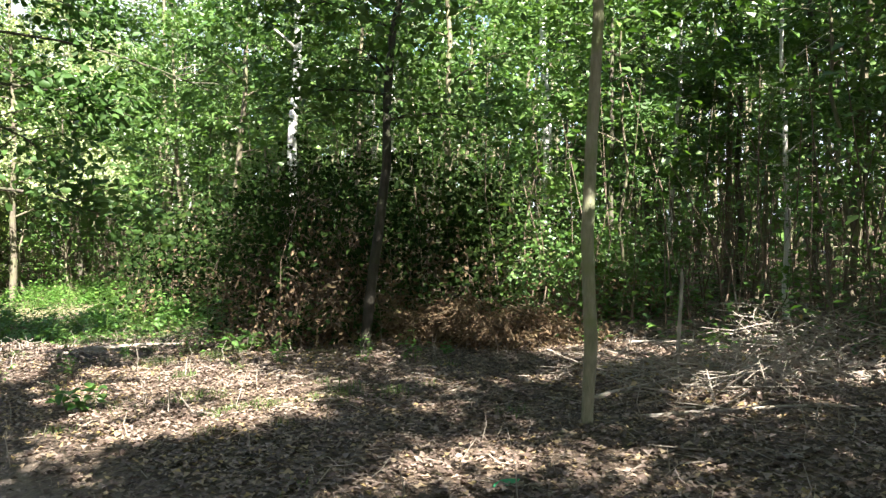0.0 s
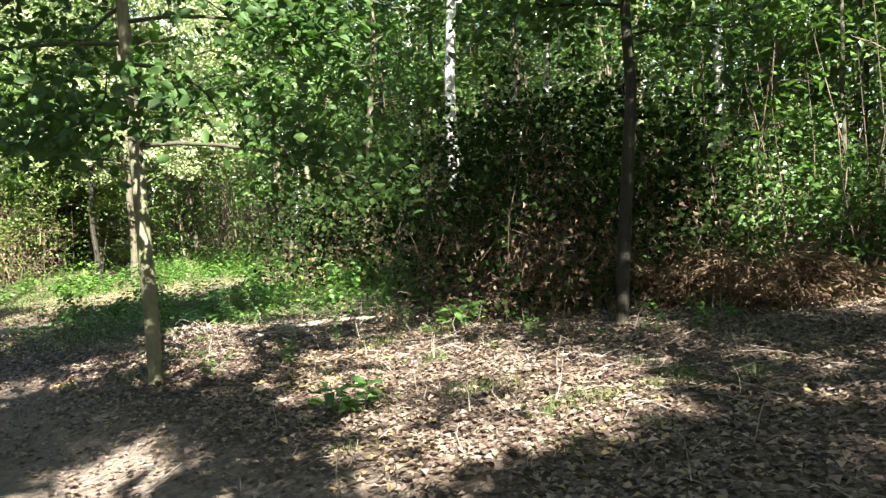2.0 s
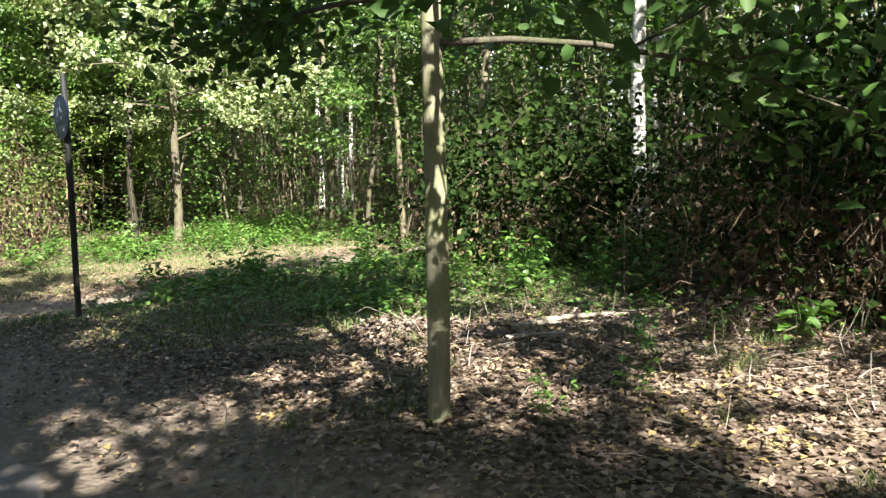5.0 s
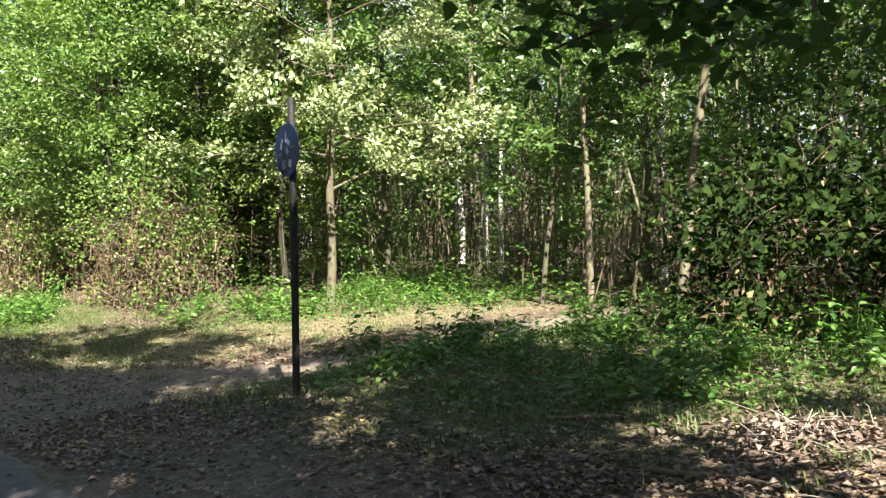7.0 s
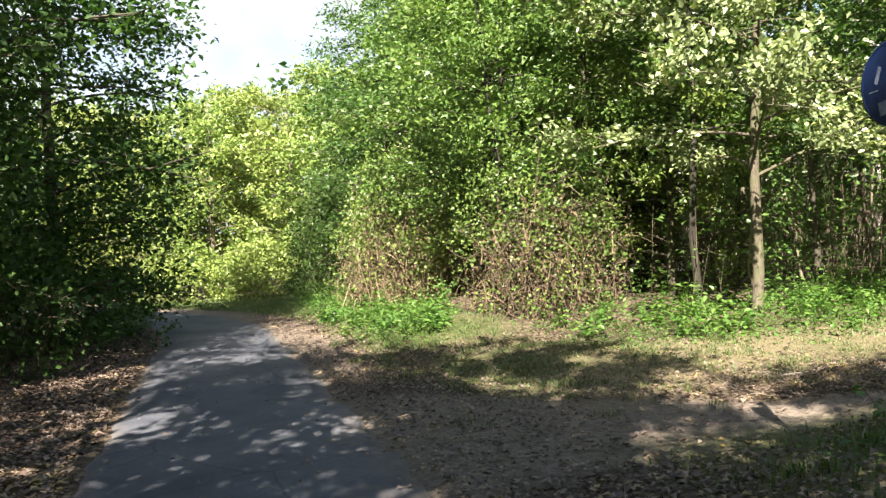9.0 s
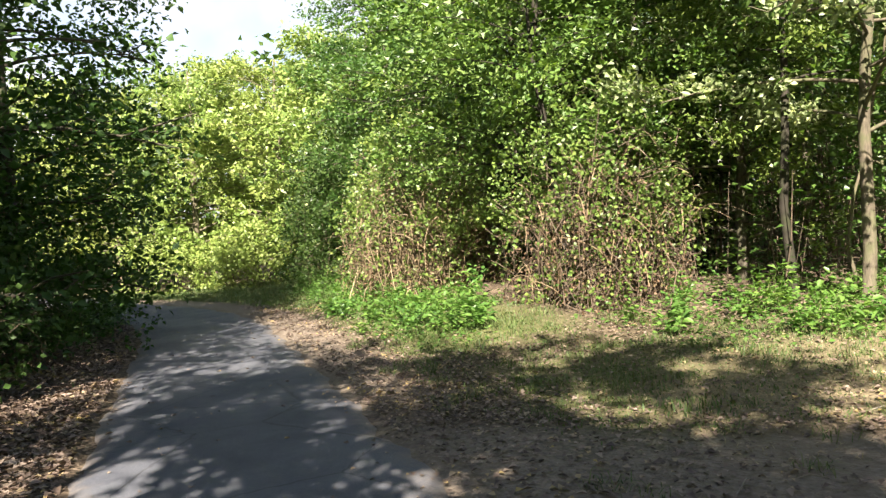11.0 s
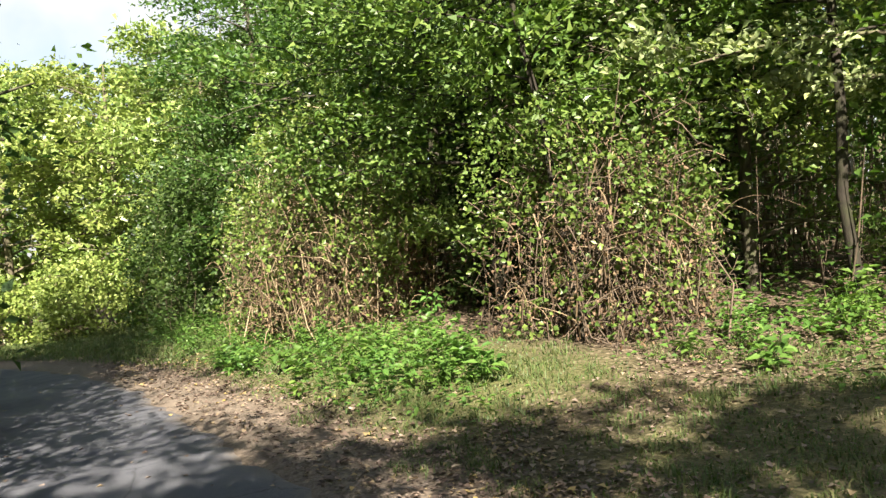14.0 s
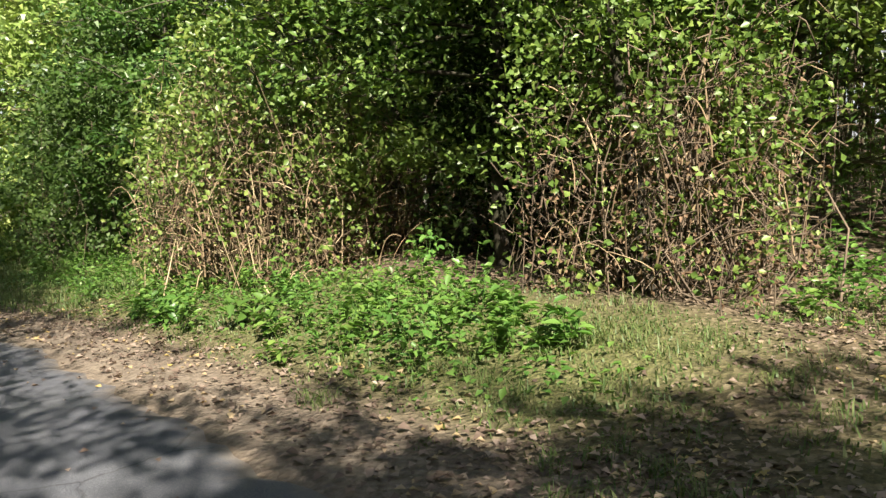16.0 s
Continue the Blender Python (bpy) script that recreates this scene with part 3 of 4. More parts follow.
# beside the start of the walk: high open crowns over the lane; further on: leafy down to the verge
SHADE = [(-17.5, -3.2, 1.05), (-13.0, -3.4, 1.0), (-10.6, -6.0, 1.0), (-6.6, -5.6, 0.95), (-2.6, -2.2, 1.1), (0.9, -2.3, 1.05), (4.6, -3.4, 0.95),
         (-12.8, 3.0, 1.0), (-16, 6.0, 1.1), (-20, 2, 1.1)]
ROW = [(13.8, -6.8, 1.05), (17.2, -5.5, 1.2), (20.8, -4.5, 1.25), (24.4, -3.4, 1.2), (28.5, -5.8, 0.75), (32.5, -9.0, 0.8), (17, -8.5, 1.2), (24, -9, 1.0)]
for s, u, k in SHADE:
    x, y = xy(s, u)
    place(row_c, stand(x, y, rng.uniform(0, 360), k))
for i, (s, u, k) in enumerate(ROW):
    x, y = xy(s, u)
    place((row_a, row_b)[i % 2], stand(x, y, rng.uniform(0, 360), k))
remove(row_c)
row_d = make_tree("roadside_tree", dict(seed=24, H=10.5, r0=0.13, base=3.3, R=3.6, limbs=28, n_leaf=5400, size=0.15, spread=0.2, rise=0.45, top=0.5, low=0.9, clump=1.1, holes=0.68),
                  B_DARK, G_DARK, "roadside tree whose high boughs reach over the lane", group="roadside trees")
for s, u, k in ((7.4, -4.0, 0.95), (12.2, -4.9, 0.95), (-8.6, 3.1, 1.0)):
    x, y = xy(s, u)
    place(row_d, stand(x, y, rng.uniform(0, 360), k))
remove(row_d)
remove(row_a), remove(row_b)

# woodland trees
wood_a = make_tree("woodland_tree", dict(seed=31, H=11, r0=0.075, base=3.4, R=2.3, limbs=16, n_leaf=4600, size=0.15, fine=None, spread=0.24, holes=0.42, clump=0.6, rise=0.55, top=0.5),
                   B_BROWN, G_MID, "slender woodland tree with a bare trunk and leafy crown", group="woodland trees")
wood_b = make_tree("woodland_tree", dict(seed=32, H=9, r0=0.06, base=2.2, R=2.1, limbs=15, n_leaf=4200, size=0.15, fine=None, spread=0.24, holes=0.42, clump=0.6, rise=0.45, top=0.5, lean=(0.5, 0.2)),
                   B_DARK, G_MID, "thin dark-barked woodland tree with leafy crown", group="woodland trees")
birch = make_tree("birch_tree", dict(seed=33, H=12, r0=0.085, base=3.8, R=2.1, limbs=16, n_leaf=4600, size=0.12, fine=None, spread=0.24, holes=0.42, clump=0.6, rise=0.65, top=0.5, lean=(0.3, -0.2)),
                  B_BIRCH, G_MID, "slender birch with pale banded bark and small leaves", group="woodland trees")
sap_a = make_tree("sapling", dict(seed=41, H=4.2, r0=0.022, base=1.0, R=0.9, limbs=8, n_leaf=700, size=0.1, fine=None, spread=0.16, rise=0.5, sides=5),
                  B_BROWN, G_MID, "thin understorey sapling with sparse green leaves", group="understorey saplings")
sap_b = make_tree("sapling", dict(seed=42, H=5.2, r0=0.028, base=2.2, R=0.9, limbs=7, n_leaf=600, size=0.1, fine=None, spread=0.18, rise=0.6, wobble=0.25, sides=5),
                  B_BROWN, G_DARK, "thin bent understorey sapling, bare below", group="understorey saplings")
sap_c = make_tree("sapling", dict(seed=43, H=2.6, r0=0.016, base=0.3, R=0.8, limbs=8, n_leaf=450, size=0.1, spread=0.15, rise=0.5, sides=5),
                  B_BROWN, G_HERB, "bushy young sapling with fresh green leaves", group="understorey saplings")


def wooded(s, u):
    """Whether the wood stands there."""
    if s < 6:
        return u > 9.6
    if s < 11.5:
        return u > 10.3
    if s < 16.8:
        return u > 10.5 + 0.0 * s
    if s < 18.5:
        return u > 6.8
    return u > 7.0


taken = [(-5.41, 17.59), (-3.9, 15.45)]
count = 0
for k in range(6000):
    s, u = rng.uniform(-12, 44), 6.8 + 17 * rng.uniform() ** 1.3
    if not wooded(s, u) or (12.5 < u < 99 and abs(s - 10.3) < 0.9 and u < 16):
        continue
    x, y = xy(s, u)
    if min(math.hypot(x - a, y - b) for a, b in taken) < (1.05 if u < 16 else 1.5):
        continue
    taken.append((x, y))
    q = rng.uniform()
    src = wood_a if q < 0.4 else wood_b if q < 0.8 else birch
    place(src, stand(x, y, rng.uniform(0, 360), rng.uniform(0.7, 1.15), tilt=rng.normal(0, 1.5, 2)))
    count += 1
    if count >= 102:
        break
# trees that can be told apart
for x, y, src, k, turn in ((2.75, 10.3, birch, 1.05, 40), (7.8, 12.9, birch, 1.2, 150), (9.35, 9.6, birch, 0.55, 10), (10.7, 10.5, wood_a, 0.8, 70),
                           (10.0, 6.6, birch, 0.5, 200), (11.4, 8.5, wood_b, 1.0, 100), (-2.65, 23.7, birch, 1.1, 220), (-1.6, 23.7, wood_a, 1.1, 20),
                           (-2.2, 22.2, birch, 0.7, 90)):
    place(src, stand(x, y, turn, k))
count = 0
for k in range(3000):
    s, u = rng.uniform(-10, 40), rng.uniform(6.6, 22)
    if not wooded(s, u):
        continue
    x, y = xy(s, u)
    place((sap_a, sap_b, sap_b, sap_c)[int(rng.integers(0, 4))], stand(x, y, rng.uniform(0, 360), rng.uniform(0.7, 1.25), tilt=rng.normal(0, 4, 2)))
    count += 1
    if count >= 155:
        break
for root in (wood_a, wood_b, birch, sap_a, sap_b, sap_c):
    remove(root)

# single trees near the walk
# The crown takes the dark green to carry the canopy's shade on it.
t = make_tree("young_tree", dict(seed=51, H=8.2, r0=0.056, base=2.05, R=2.5, limbs=30, n_leaf=11000, size=0.1, spread=0.22, low=0.95, top=0.5, rise=0.08, wobble=0.05, fine=True, wide=0.3, sides=14),
              B_GREY, G_DARK, "young tree with smooth grey-green bark standing in leaf litter", twig=B_DARK)
t.matrix_basis = stand(0.2, 4.15, 0)
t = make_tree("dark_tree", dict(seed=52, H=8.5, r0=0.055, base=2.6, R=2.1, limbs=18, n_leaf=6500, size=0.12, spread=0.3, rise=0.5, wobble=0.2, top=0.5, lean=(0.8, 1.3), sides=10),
              B_STEM_SHADE, G_DARK, "leaning tree beside a thicket, its bark toned down for shade")
t.matrix_basis = stand(4.35, 4.9, 0)
t = make_tree("slim_tree", dict(seed=53, H=8.0, r0=0.037, base=3.2, R=2.9, limbs=24, n_leaf=13000, size=0.13, spread=0.3, rise=0.5, wobble=0.08, low=0.9, top=0.5, sides=10),
              B_GREY, G_MID, "slim mossy tree with a smooth trunk in leaf litter")
t.matrix_basis = stand(6.08, 1.27, 0)
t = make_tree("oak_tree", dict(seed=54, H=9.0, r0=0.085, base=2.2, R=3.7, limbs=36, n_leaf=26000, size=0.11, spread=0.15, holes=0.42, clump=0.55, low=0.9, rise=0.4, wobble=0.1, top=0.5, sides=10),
              B_OAK, G_OAK, "young oak with leaves paled for sun sheen at the wood's edge")
t.matrix_basis = stand(-5.45, 17.2, 0)
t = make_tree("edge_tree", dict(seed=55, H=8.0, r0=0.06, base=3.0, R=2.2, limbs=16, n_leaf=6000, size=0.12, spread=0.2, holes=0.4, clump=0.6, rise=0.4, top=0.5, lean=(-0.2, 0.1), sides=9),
              B_STEM_SHADE, G_MID, "slim shade-toned tree at the wood's edge beside an oak")
t.matrix_basis = stand(-6.37, 17.3, 0)

# bright trees beyond the bend, and dark ones behind the hedge
yel = make_tree("field_maple", dict(seed=61, H=8.6, r0=0.16, base=0.8, R=3.6, limbs=44, n_leaf=17000, size=0.18, fine=None, spread=0.25, holes=0.35, clump=0.8, rise=0.4, top=0.45, low=0.85),
                B_BROWN, G_YELLOW, "broad yellow-green tree in full sun beyond the bend", group="trees beyond the bend")
for s, u, k in ((40, 3.5, 1.0), (42, 0.2, 1.02), (45, -3.0, 1.0), (37, 6.0, 1.0), (47, 1.5, 1.15), (49, -7, 1.1), (44, 8, 1.1)):
    x, y = xy(s, u)
    place(yel, stand(x, y, rng.uniform(0, 360), k))
remove(yel)
bkd = make_tree("hedgerow_tree", dict(seed=66, H=9.5, r0=0.12, base=0.8, R=2.9, limbs=44, n_leaf=19000, size=0.12, fine=None, spread=0.24, holes=0.3, clump=0.8, top=0.5, low=0.85),
                B_DARK, G_MID, "dark green tree closing the end of the hedge", group="hedgerow trees")
for s, u, k in ((30.8, 5.6, 1.0), (34.4, 6.0, 0.85), (27.6, 6.6, 0.95)):
    x, y = xy(s, u)
    place(bkd, stand(x, y, rng.uniform(0, 360), k))
remove(bkd)
bk = make_tree("hedgerow_tree", dict(seed=62, H=9.5, r0=0.12, base=0.8, R=2.9, limbs=44, n_leaf=19000, size=0.12, fine=None, spread=0.2, holes=0.4, clump=0.7, top=0.5, low=0.85),
               B_DARK, G_EDGE_SUN, "leafy tree rising behind the hedge", group="hedgerow trees")
for s, u, k in ((24.5, 6.8, 1.0), (21.8, 8.0, 0.95), (37, 7.2, 0.9), (29.5, 8.8, 1.1), (18.9, 8.6, 0.75)):
    x, y = xy(s, u)
    place(bk, stand(x, y, rng.uniform(0, 360), k))
remove(bk)

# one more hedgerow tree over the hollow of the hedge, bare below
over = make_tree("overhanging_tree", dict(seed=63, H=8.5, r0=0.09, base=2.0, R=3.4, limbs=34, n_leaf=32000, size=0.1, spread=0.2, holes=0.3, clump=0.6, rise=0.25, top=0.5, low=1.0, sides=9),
                 B_STEM_SHADE, G_EDGE_SUN, "leafy tree whose boughs hang over a tangle of brambles")
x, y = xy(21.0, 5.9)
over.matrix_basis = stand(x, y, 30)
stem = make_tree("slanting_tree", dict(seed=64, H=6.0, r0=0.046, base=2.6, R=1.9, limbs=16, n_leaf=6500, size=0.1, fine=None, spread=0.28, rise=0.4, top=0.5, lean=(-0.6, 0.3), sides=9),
                 B_STEM_SHADE, G_EDGE_SUN, "slanting stem, toned dark for leaf shade, rising out of dry brambles")
x, y = xy(18.2, 5.05)
stem.matrix_basis = stand(x, y, 0)


# ---- thickets ----
def dome(rng, n, a, b, H, shell=0.35, droop=0.0):
    """Points in a dome over an oval, thicker near its skin."""
    th = rng.uniform(0, 2 * math.pi, n)
    ph = np.arcsin(rng.uniform(0, 1, n))
    r = 1 - shell * rng.uniform(0, 1, n) ** 1.6
    r = r * (1 + 0.16 * np.sin(3 * th + 1) + 0.14 * np.sin(5 * th + 4 * ph) + 0.1 * np.sin(11 * th - 7 * ph))
    k = np.cos(ph) ** 0.75
    P = np.stack([a * r * k * np.cos(th), b * r * k * np.sin(th), H * r * np.sin(ph)], 1)
    return P, unit(np.stack([np.cos(th), np.sin(th), 0.1 + 0 * th], 1))


def arched(rng, n, a, b, H, r):
    """Canes that rise at all angles inside the dome, bend over and hang down."""
    geo = []
    t = np.linspace(0, 1, 8)
    for i in range(n):
        th, q = rng.uniform(0, 2 * math.pi), rng.uniform(0.2, 0.95)
        out = np.array([math.cos(th), math.sin(th), 0])
        way = rng.uniform(0, 2 * math.pi)
        d = np.array([math.cos(way), math.sin(way), 0]) * 0.8 + out * 0.35
        L = rng.uniform(0.4, 1.25)
        low = rng.uniform(0, 0.75) ** 1.3 * H * (1 - 0.5 * q * q)
        rise = min(rng.uniform(0.3, 1.0) * L, H * math.sqrt(1.05 - q * q) - low)
        P = out * q * np.array([a, b, 0]) + d * (L * rng.uniform(0.25, 0.8) * t ** 1.4)[:, None]
        P += np.array([-d[1], d[0], 0]) * (rng.uniform(0.03, 0.1) * np.sin(rng.uniform(3, 8) * t + i))[:, None]
        P[:, 2] = np.maximum(low + max(rise, 0.15) * np.sin(t * rng.uniform(1.3, 2.7)), -0.05)
        geo.append(tube(P, r * rng.uniform(0.4, 1.2) * (1 - 0.65 * t), 4))
    return join(geo)


def thicket(name, seed, x, y, turn, a, b, H, stalks, green, brown, label, foliage=None, size=0.09, stalk_mat=None, category="bush", r=(0.003, 0.008), shell=0.5, canes=0):
    rng = np.random.default_rng(seed)
    root = thing(name, stand(x, y, turn, sink=0.02), label, category)
    k = stalks // 3
    Q, out = dome(rng, k, a, b, H, 0.75)
    P = Q * np.array([1, 1, 0]) * rng.uniform(0.55, 1.0, (k, 1)) + rng.normal(0, 0.22, (k, 3)) * [1, 1, 0]
    P[:, 2] = -0.08
    S1 = sticks(rng, P, Q, rng.uniform(*r, k), bend=0.12)
    m = stalks * 2
    C, out = dome(rng, m, a, b, H, 0.7)
    d = unit(rng.normal(0, 1, (m, 3)) * [1, 1, 0.9] + [0, 0, 0.35]) * rng.uniform(0.05, 0.3, (m, 1))
    A, B = C - d, C + d
    A[:, 2], B[:, 2] = np.maximum(A[:, 2], 0.02), np.maximum(B[:, 2], 0.05)
    S2 = sticks(rng, A, B, rng.uniform(r[0] * 0.7, r[1] * 0.7, m), bend=0.16)
    part("stalk_tangle", quick("stalk_tangle", *join([S1, S2]), stalk_mat or B_STALK), root)
    if canes:
        K = arched(rng, canes, a, b, H, r[1] * 0.75)
        part("cane_tangle", quick("cane_tangle", *K, B_CANE, smooth=True), root, "pale bent canes arching out of the tangle")
    if green:
        G, o = dome(rng, green, a * 1.03, b * 1.03, H * 1.03, shell)
        hub = G[rng.integers(0, max(green // 60, 1), green)]
        G = np.where(rng.uniform(0, 1, (green, 1)) < 0.62, hub + rng.normal(0, 0.15, G.shape) * [1, 1, 0.7], G + rng.normal(0, 0.07, G.shape))
        G[:, 2] = np.where(rng.uniform(0, 1, green) < 0.4, G[:, 2] + 0.4 * (H - G[:, 2]), G[:, 2])
        G[:, 2] = np.maximum(G[:, 2], 0.03)
        if canes:
            # the leaves keep to the top and to patches, and leave the dry canes bare between
            cell = np.modf(np.abs(np.sin(np.floor(G / 0.42 + seed) @ np.array([12.99, 78.23, 37.7])) * 43758.5))[0]
            G = G[(cell > 0.33) | (G[:, 2] > H * rng.uniform(0.6, 0.85, len(G)))]
            o = unit(rng.normal(0, 1, G.shape) * [1, 1, 0.3])
        part("foliage", quick("foliage", *leaves(rng, G, size, up=0.4, out=o, wide=0.36), foliage or G_MID), root)
    if brown:
        G, o = dome(rng, brown, a, b, H * 0.93, 0.6)
        G[:, 2] *= 0.8
        G[:, 2] = np.maximum(G[:, 2], 0.03)
        part("withered_foliage", quick("withered_foliage", *leaves(rng, G, size * 0.8, up=0.2, out=o - [0, 0, 0.6], curl=0.25), G_DEAD), root)
    return root


def at_su(s, u):
    return xy(s, u)


BUSHES = [
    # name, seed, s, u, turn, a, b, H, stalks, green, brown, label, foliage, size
    ("bramble_hedge", 71, 24.8, 4.7, 140, 2.7, 1.7, 3.3, 1300, 17000, 4500, "tall hedge of pale dry stalks laced with green leaves", G_EDGE_SUN, 0.08),
    ("bramble_hedge", 72, 18.45, 5.75, 45, 1.35, 1.2, 2.9, 850, 13000, 3600, "tall tangle of reddish dry stalks and fresh green leaves", G_EDGE_SUN, 0.07),
    ("dark_shrub", 73, 21.6, 7.6, 0, 1.9, 1.9, 3.6, 260, 7500, 300, "dense shrub in the hollow of the hedge, toned dark for shade", G_THICK_SHADE, 0.1),
    ("dark_shrub", 74, 30.8, 4.7, 20, 2.2, 1.6, 4.4, 200, 9500, 0, "dense dark green shrub at the end of the hedge", G_DARK, 0.11),
    ("dark_shrub", 75, 34.8, 4.6, 20, 1.9, 1.5, 3.4, 160, 6500, 0, "low dark green shrub beside the lane's bend", G_DARK, 0.11),
    ("woodland_thicket", 76, 0, 0, 135, 1.5, 1.15, 2.35, 900, 8500, 3500, "dense shaded thicket of thin dark stems and small leaves", G_THICK_SHADE, 0.085),
    ("woodland_thicket", 77, 0, 0, 10, 1.8, 1.5, 2.4, 300, 5500, 1500, "shade-toned tangled undergrowth between woodland trees", G_THICK_SHADE, 0.11),
    ("woodland_thicket", 78, 0, 0, 10, 1.9, 1.3, 2.0, 250, 4500, 800, "shade-toned tangled undergrowth behind the thicket", G_THICK_SHADE, 0.11),
    ("woodland_thicket", 79, 0, 0, 80, 1.6, 1.2, 1.5, 250, 6000, 900, "low shaded undergrowth at the foot of birches", G_MID, 0.08),
    ("roadside_shrub", 84, 38.0, 2.4, 45, 2.2, 1.5, 2.2, 100, 5000, 0, "yellow-green shrub in the sun beyond the bend", G_YELLOW, 0.13),
    ("roadside_shrub", 85, 39.5, -0.6, 45, 2.2, 1.5, 2.0, 100, 4500, 0, "low yellow-green shrub under bright trees", G_YELLOW, 0.13),
    ("roadside_shrub", 86, 37.5, 5.0, 45, 2.0, 1.6, 2.8, 100, 5000, 0, "green shrub beyond the end of the hedge", G_EDGE_SUN, 0.13),
    ("verge_bush", 80, 14.8, -5.2, 45, 1.4, 1.1, 2.2, 200, 5500, 0, "dark glossy bush crowding the lane's verge", G_DARK, 0.1),
    ("verge_bush", 81, 17.2, -3.9, 45, 1.6, 1.15, 2.6, 220, 6500, 0, "dark glossy bush with leaves down to the ground", G_DARK, 0.1),
    ("verge_bush", 82, 20.8, -3.7, 45, 1.9, 1.2, 2.6, 220, 6500, 0, "dark green bush under the roadside trees", G_DARK, 0.1),
    ("verge_bush", 83, 25.0, -3.6, 45, 2.0, 1.2, 2.4, 200, 5500, 0, "dark green bush near the lane's bend", G_DARK, 0.1),
]
XY = {76: (3.55, 6.75), 77: (5.2, 8.4), 78: (1.6, 10.4), 79: (7.6, 8.2)}
for name, seed, s, u, turn, a, b, H, st, gr, br, label, fol, size in BUSHES:
    x, y = XY.get(seed) or xy(s, u)
    # Hedge 72 gets darker twig bark: its shaded front is in the stalk colour.
    thicket(name, seed, x, y, turn, a, b, H, st, gr, br, label, fol, size, B_STALK if seed == 71 else B_TWIG, r=(0.003, 0.008) if name != "bramble_hedge" else (0.005, 0.015),
            canes={71: 520, 72: 280, 76: 140}.get(seed, 0))


# ---- far woods that close the view ----
def far_woods():
    rng = np.random.default_rng(91)
    spans = [(-26, 62, 25, 33, 45000), (53, 64, -34, 26, 27000), (-26, 50, -17, -12, 14000), (-34, -27, -15, 30, 9000)]
    P = []
    for s0, s1, u0, u1, n in spans:
        s, u = rng.uniform(s0, s1, n), rng.uniform(u0, u1, n)
        x, y = (u - s) * RT, (u + s) * RT
        top = 10.5 + 2.2 * np.sin(0.5 * s + 0.8 * np.sin(0.9 * u)) + 1.3 * np.sin(1.7 * s + u)
        z = height(x, y) + top * rng.uniform(0, 1, n) ** 0.85
        P.append(np.stack([x, y, z], 1))
    P = np.concatenate(P)
    cell = np.floor(P / 1.1)
    keep = np.modf(np.abs(np.sin(cell @ np.array([12.99, 78.23, 37.7])) * 43758.5))[0] > 0.12
    P = P[keep]
    V, F = leaves(rng, P, 0.5, up=0.45, wide=0.36)
    stuff("far_woods", quick("far_woods", V, F, G_MID), "distant mixed woods, dense and green", "woods")
    n = 420
    s, u = rng.uniform(-20, 60, n), rng.uniform(22, 31, n)
    x, y = (u - s) * RT, (u + s) * RT
    A = np.stack([x, y, height(x, y) - 0.1], 1)
    B = A + np.stack([rng.normal(0, 0.5, n), rng.normal(0, 0.5, n), rng.uniform(6, 10, n)], 1)
    stuff("far_trunks", quick("far_trunks", *sticks(rng, A, B, rng.uniform(0.04, 0.1, n), sides=5, bend=0.01), B_BROWN), "many thin trunks deep in the woods", "trunks")


far_woods()


# ---- undergrowth ----
def scatter(rng, n, s0, s1, u0, u1, weight):
    s, u = rng.uniform(s0, s1, n), rng.uniform(u0, u1, n)
    k = rng.uniform(0, 1, n) < weight(s, u)
    s, u = s[k], u[k]
    x, y = (u - s) * RT, (u + s) * RT
    return np.stack([x, y, height(x, y)], 1), s, u


def patch(x, y, k=1.0):
    return 0.5 + 0.5 * np.sin(0.8 * k * x + 1.3 * np.sin(0.7 * k * y)) * np.sin(0.9 * k * y + 1.1 * np.sin(0.6 * k * x))


def in_wood(s, u):
    return ((s < 6) & (u > 8.2)) | ((s >= 6) & (s < 11.5) & (u > 9.6)) | ((s >= 11.5) & (s < 16.4) & (u > 9.8)) | ((s >= 16.0) & (u > 6.6))


def undergrowth():
    rng = np.random.default_rng(92)
    P, s, u = scatter(rng, 90000, -12, 46, 6.5, 26, lambda s, u: in_wood(s, u) * (0.35 + 0.65 * patch((u - s), (u + s), 0.6)) * np.where(u < 16, 1, 0.6))
    P[:, 2] += 1.15 * rng.uniform(0, 1, len(P)) ** 1.4 * (0.4 + 0.8 * patch(P[:, 0], P[:, 1], 1.3))
    stuff("undergrowth", quick("undergrowth", *leaves(rng, P, 0.11, up=0.8), G_MID), "knee-high woodland undergrowth of brambles and herbs", "undergrowth")
    A, s, u = scatter(rng, 5200, -12, 46, 6.5, 26, lambda s, u: in_wood(s - 0.8, u - 0.8) * 0.7)
    n = len(A)
    B = A + np.stack([rng.normal(0, 0.3, n), rng.normal(0, 0.3, n), rng.uniform(0.8, 4.2, n)], 1)
    A[:, 2] -= 0.05
    stuff("thin_stems", quick("thin_stems", *sticks(rng, A, B, rng.uniform(0.005, 0.018, n), bend=0.05), B_TWIG), "many thin bare stems standing close in the wood", "stems")
    # leaves that hang between eye height and the crowns
    P, s, u = scatter(rng, 75000, -12, 44, 7, 24, lambda s, u: in_wood(s, u) * (patch((u - s), (u + s), 0.9) > 0.3))
    P[:, 2] += rng.uniform(1.2, 6.0, len(P))
    stuff("hanging_foliage", quick("hanging_foliage", *leaves(rng, P, 0.14, up=0.7), G_MID), "leafy sprays of the understorey between the trunks", "foliage")


undergrowth()


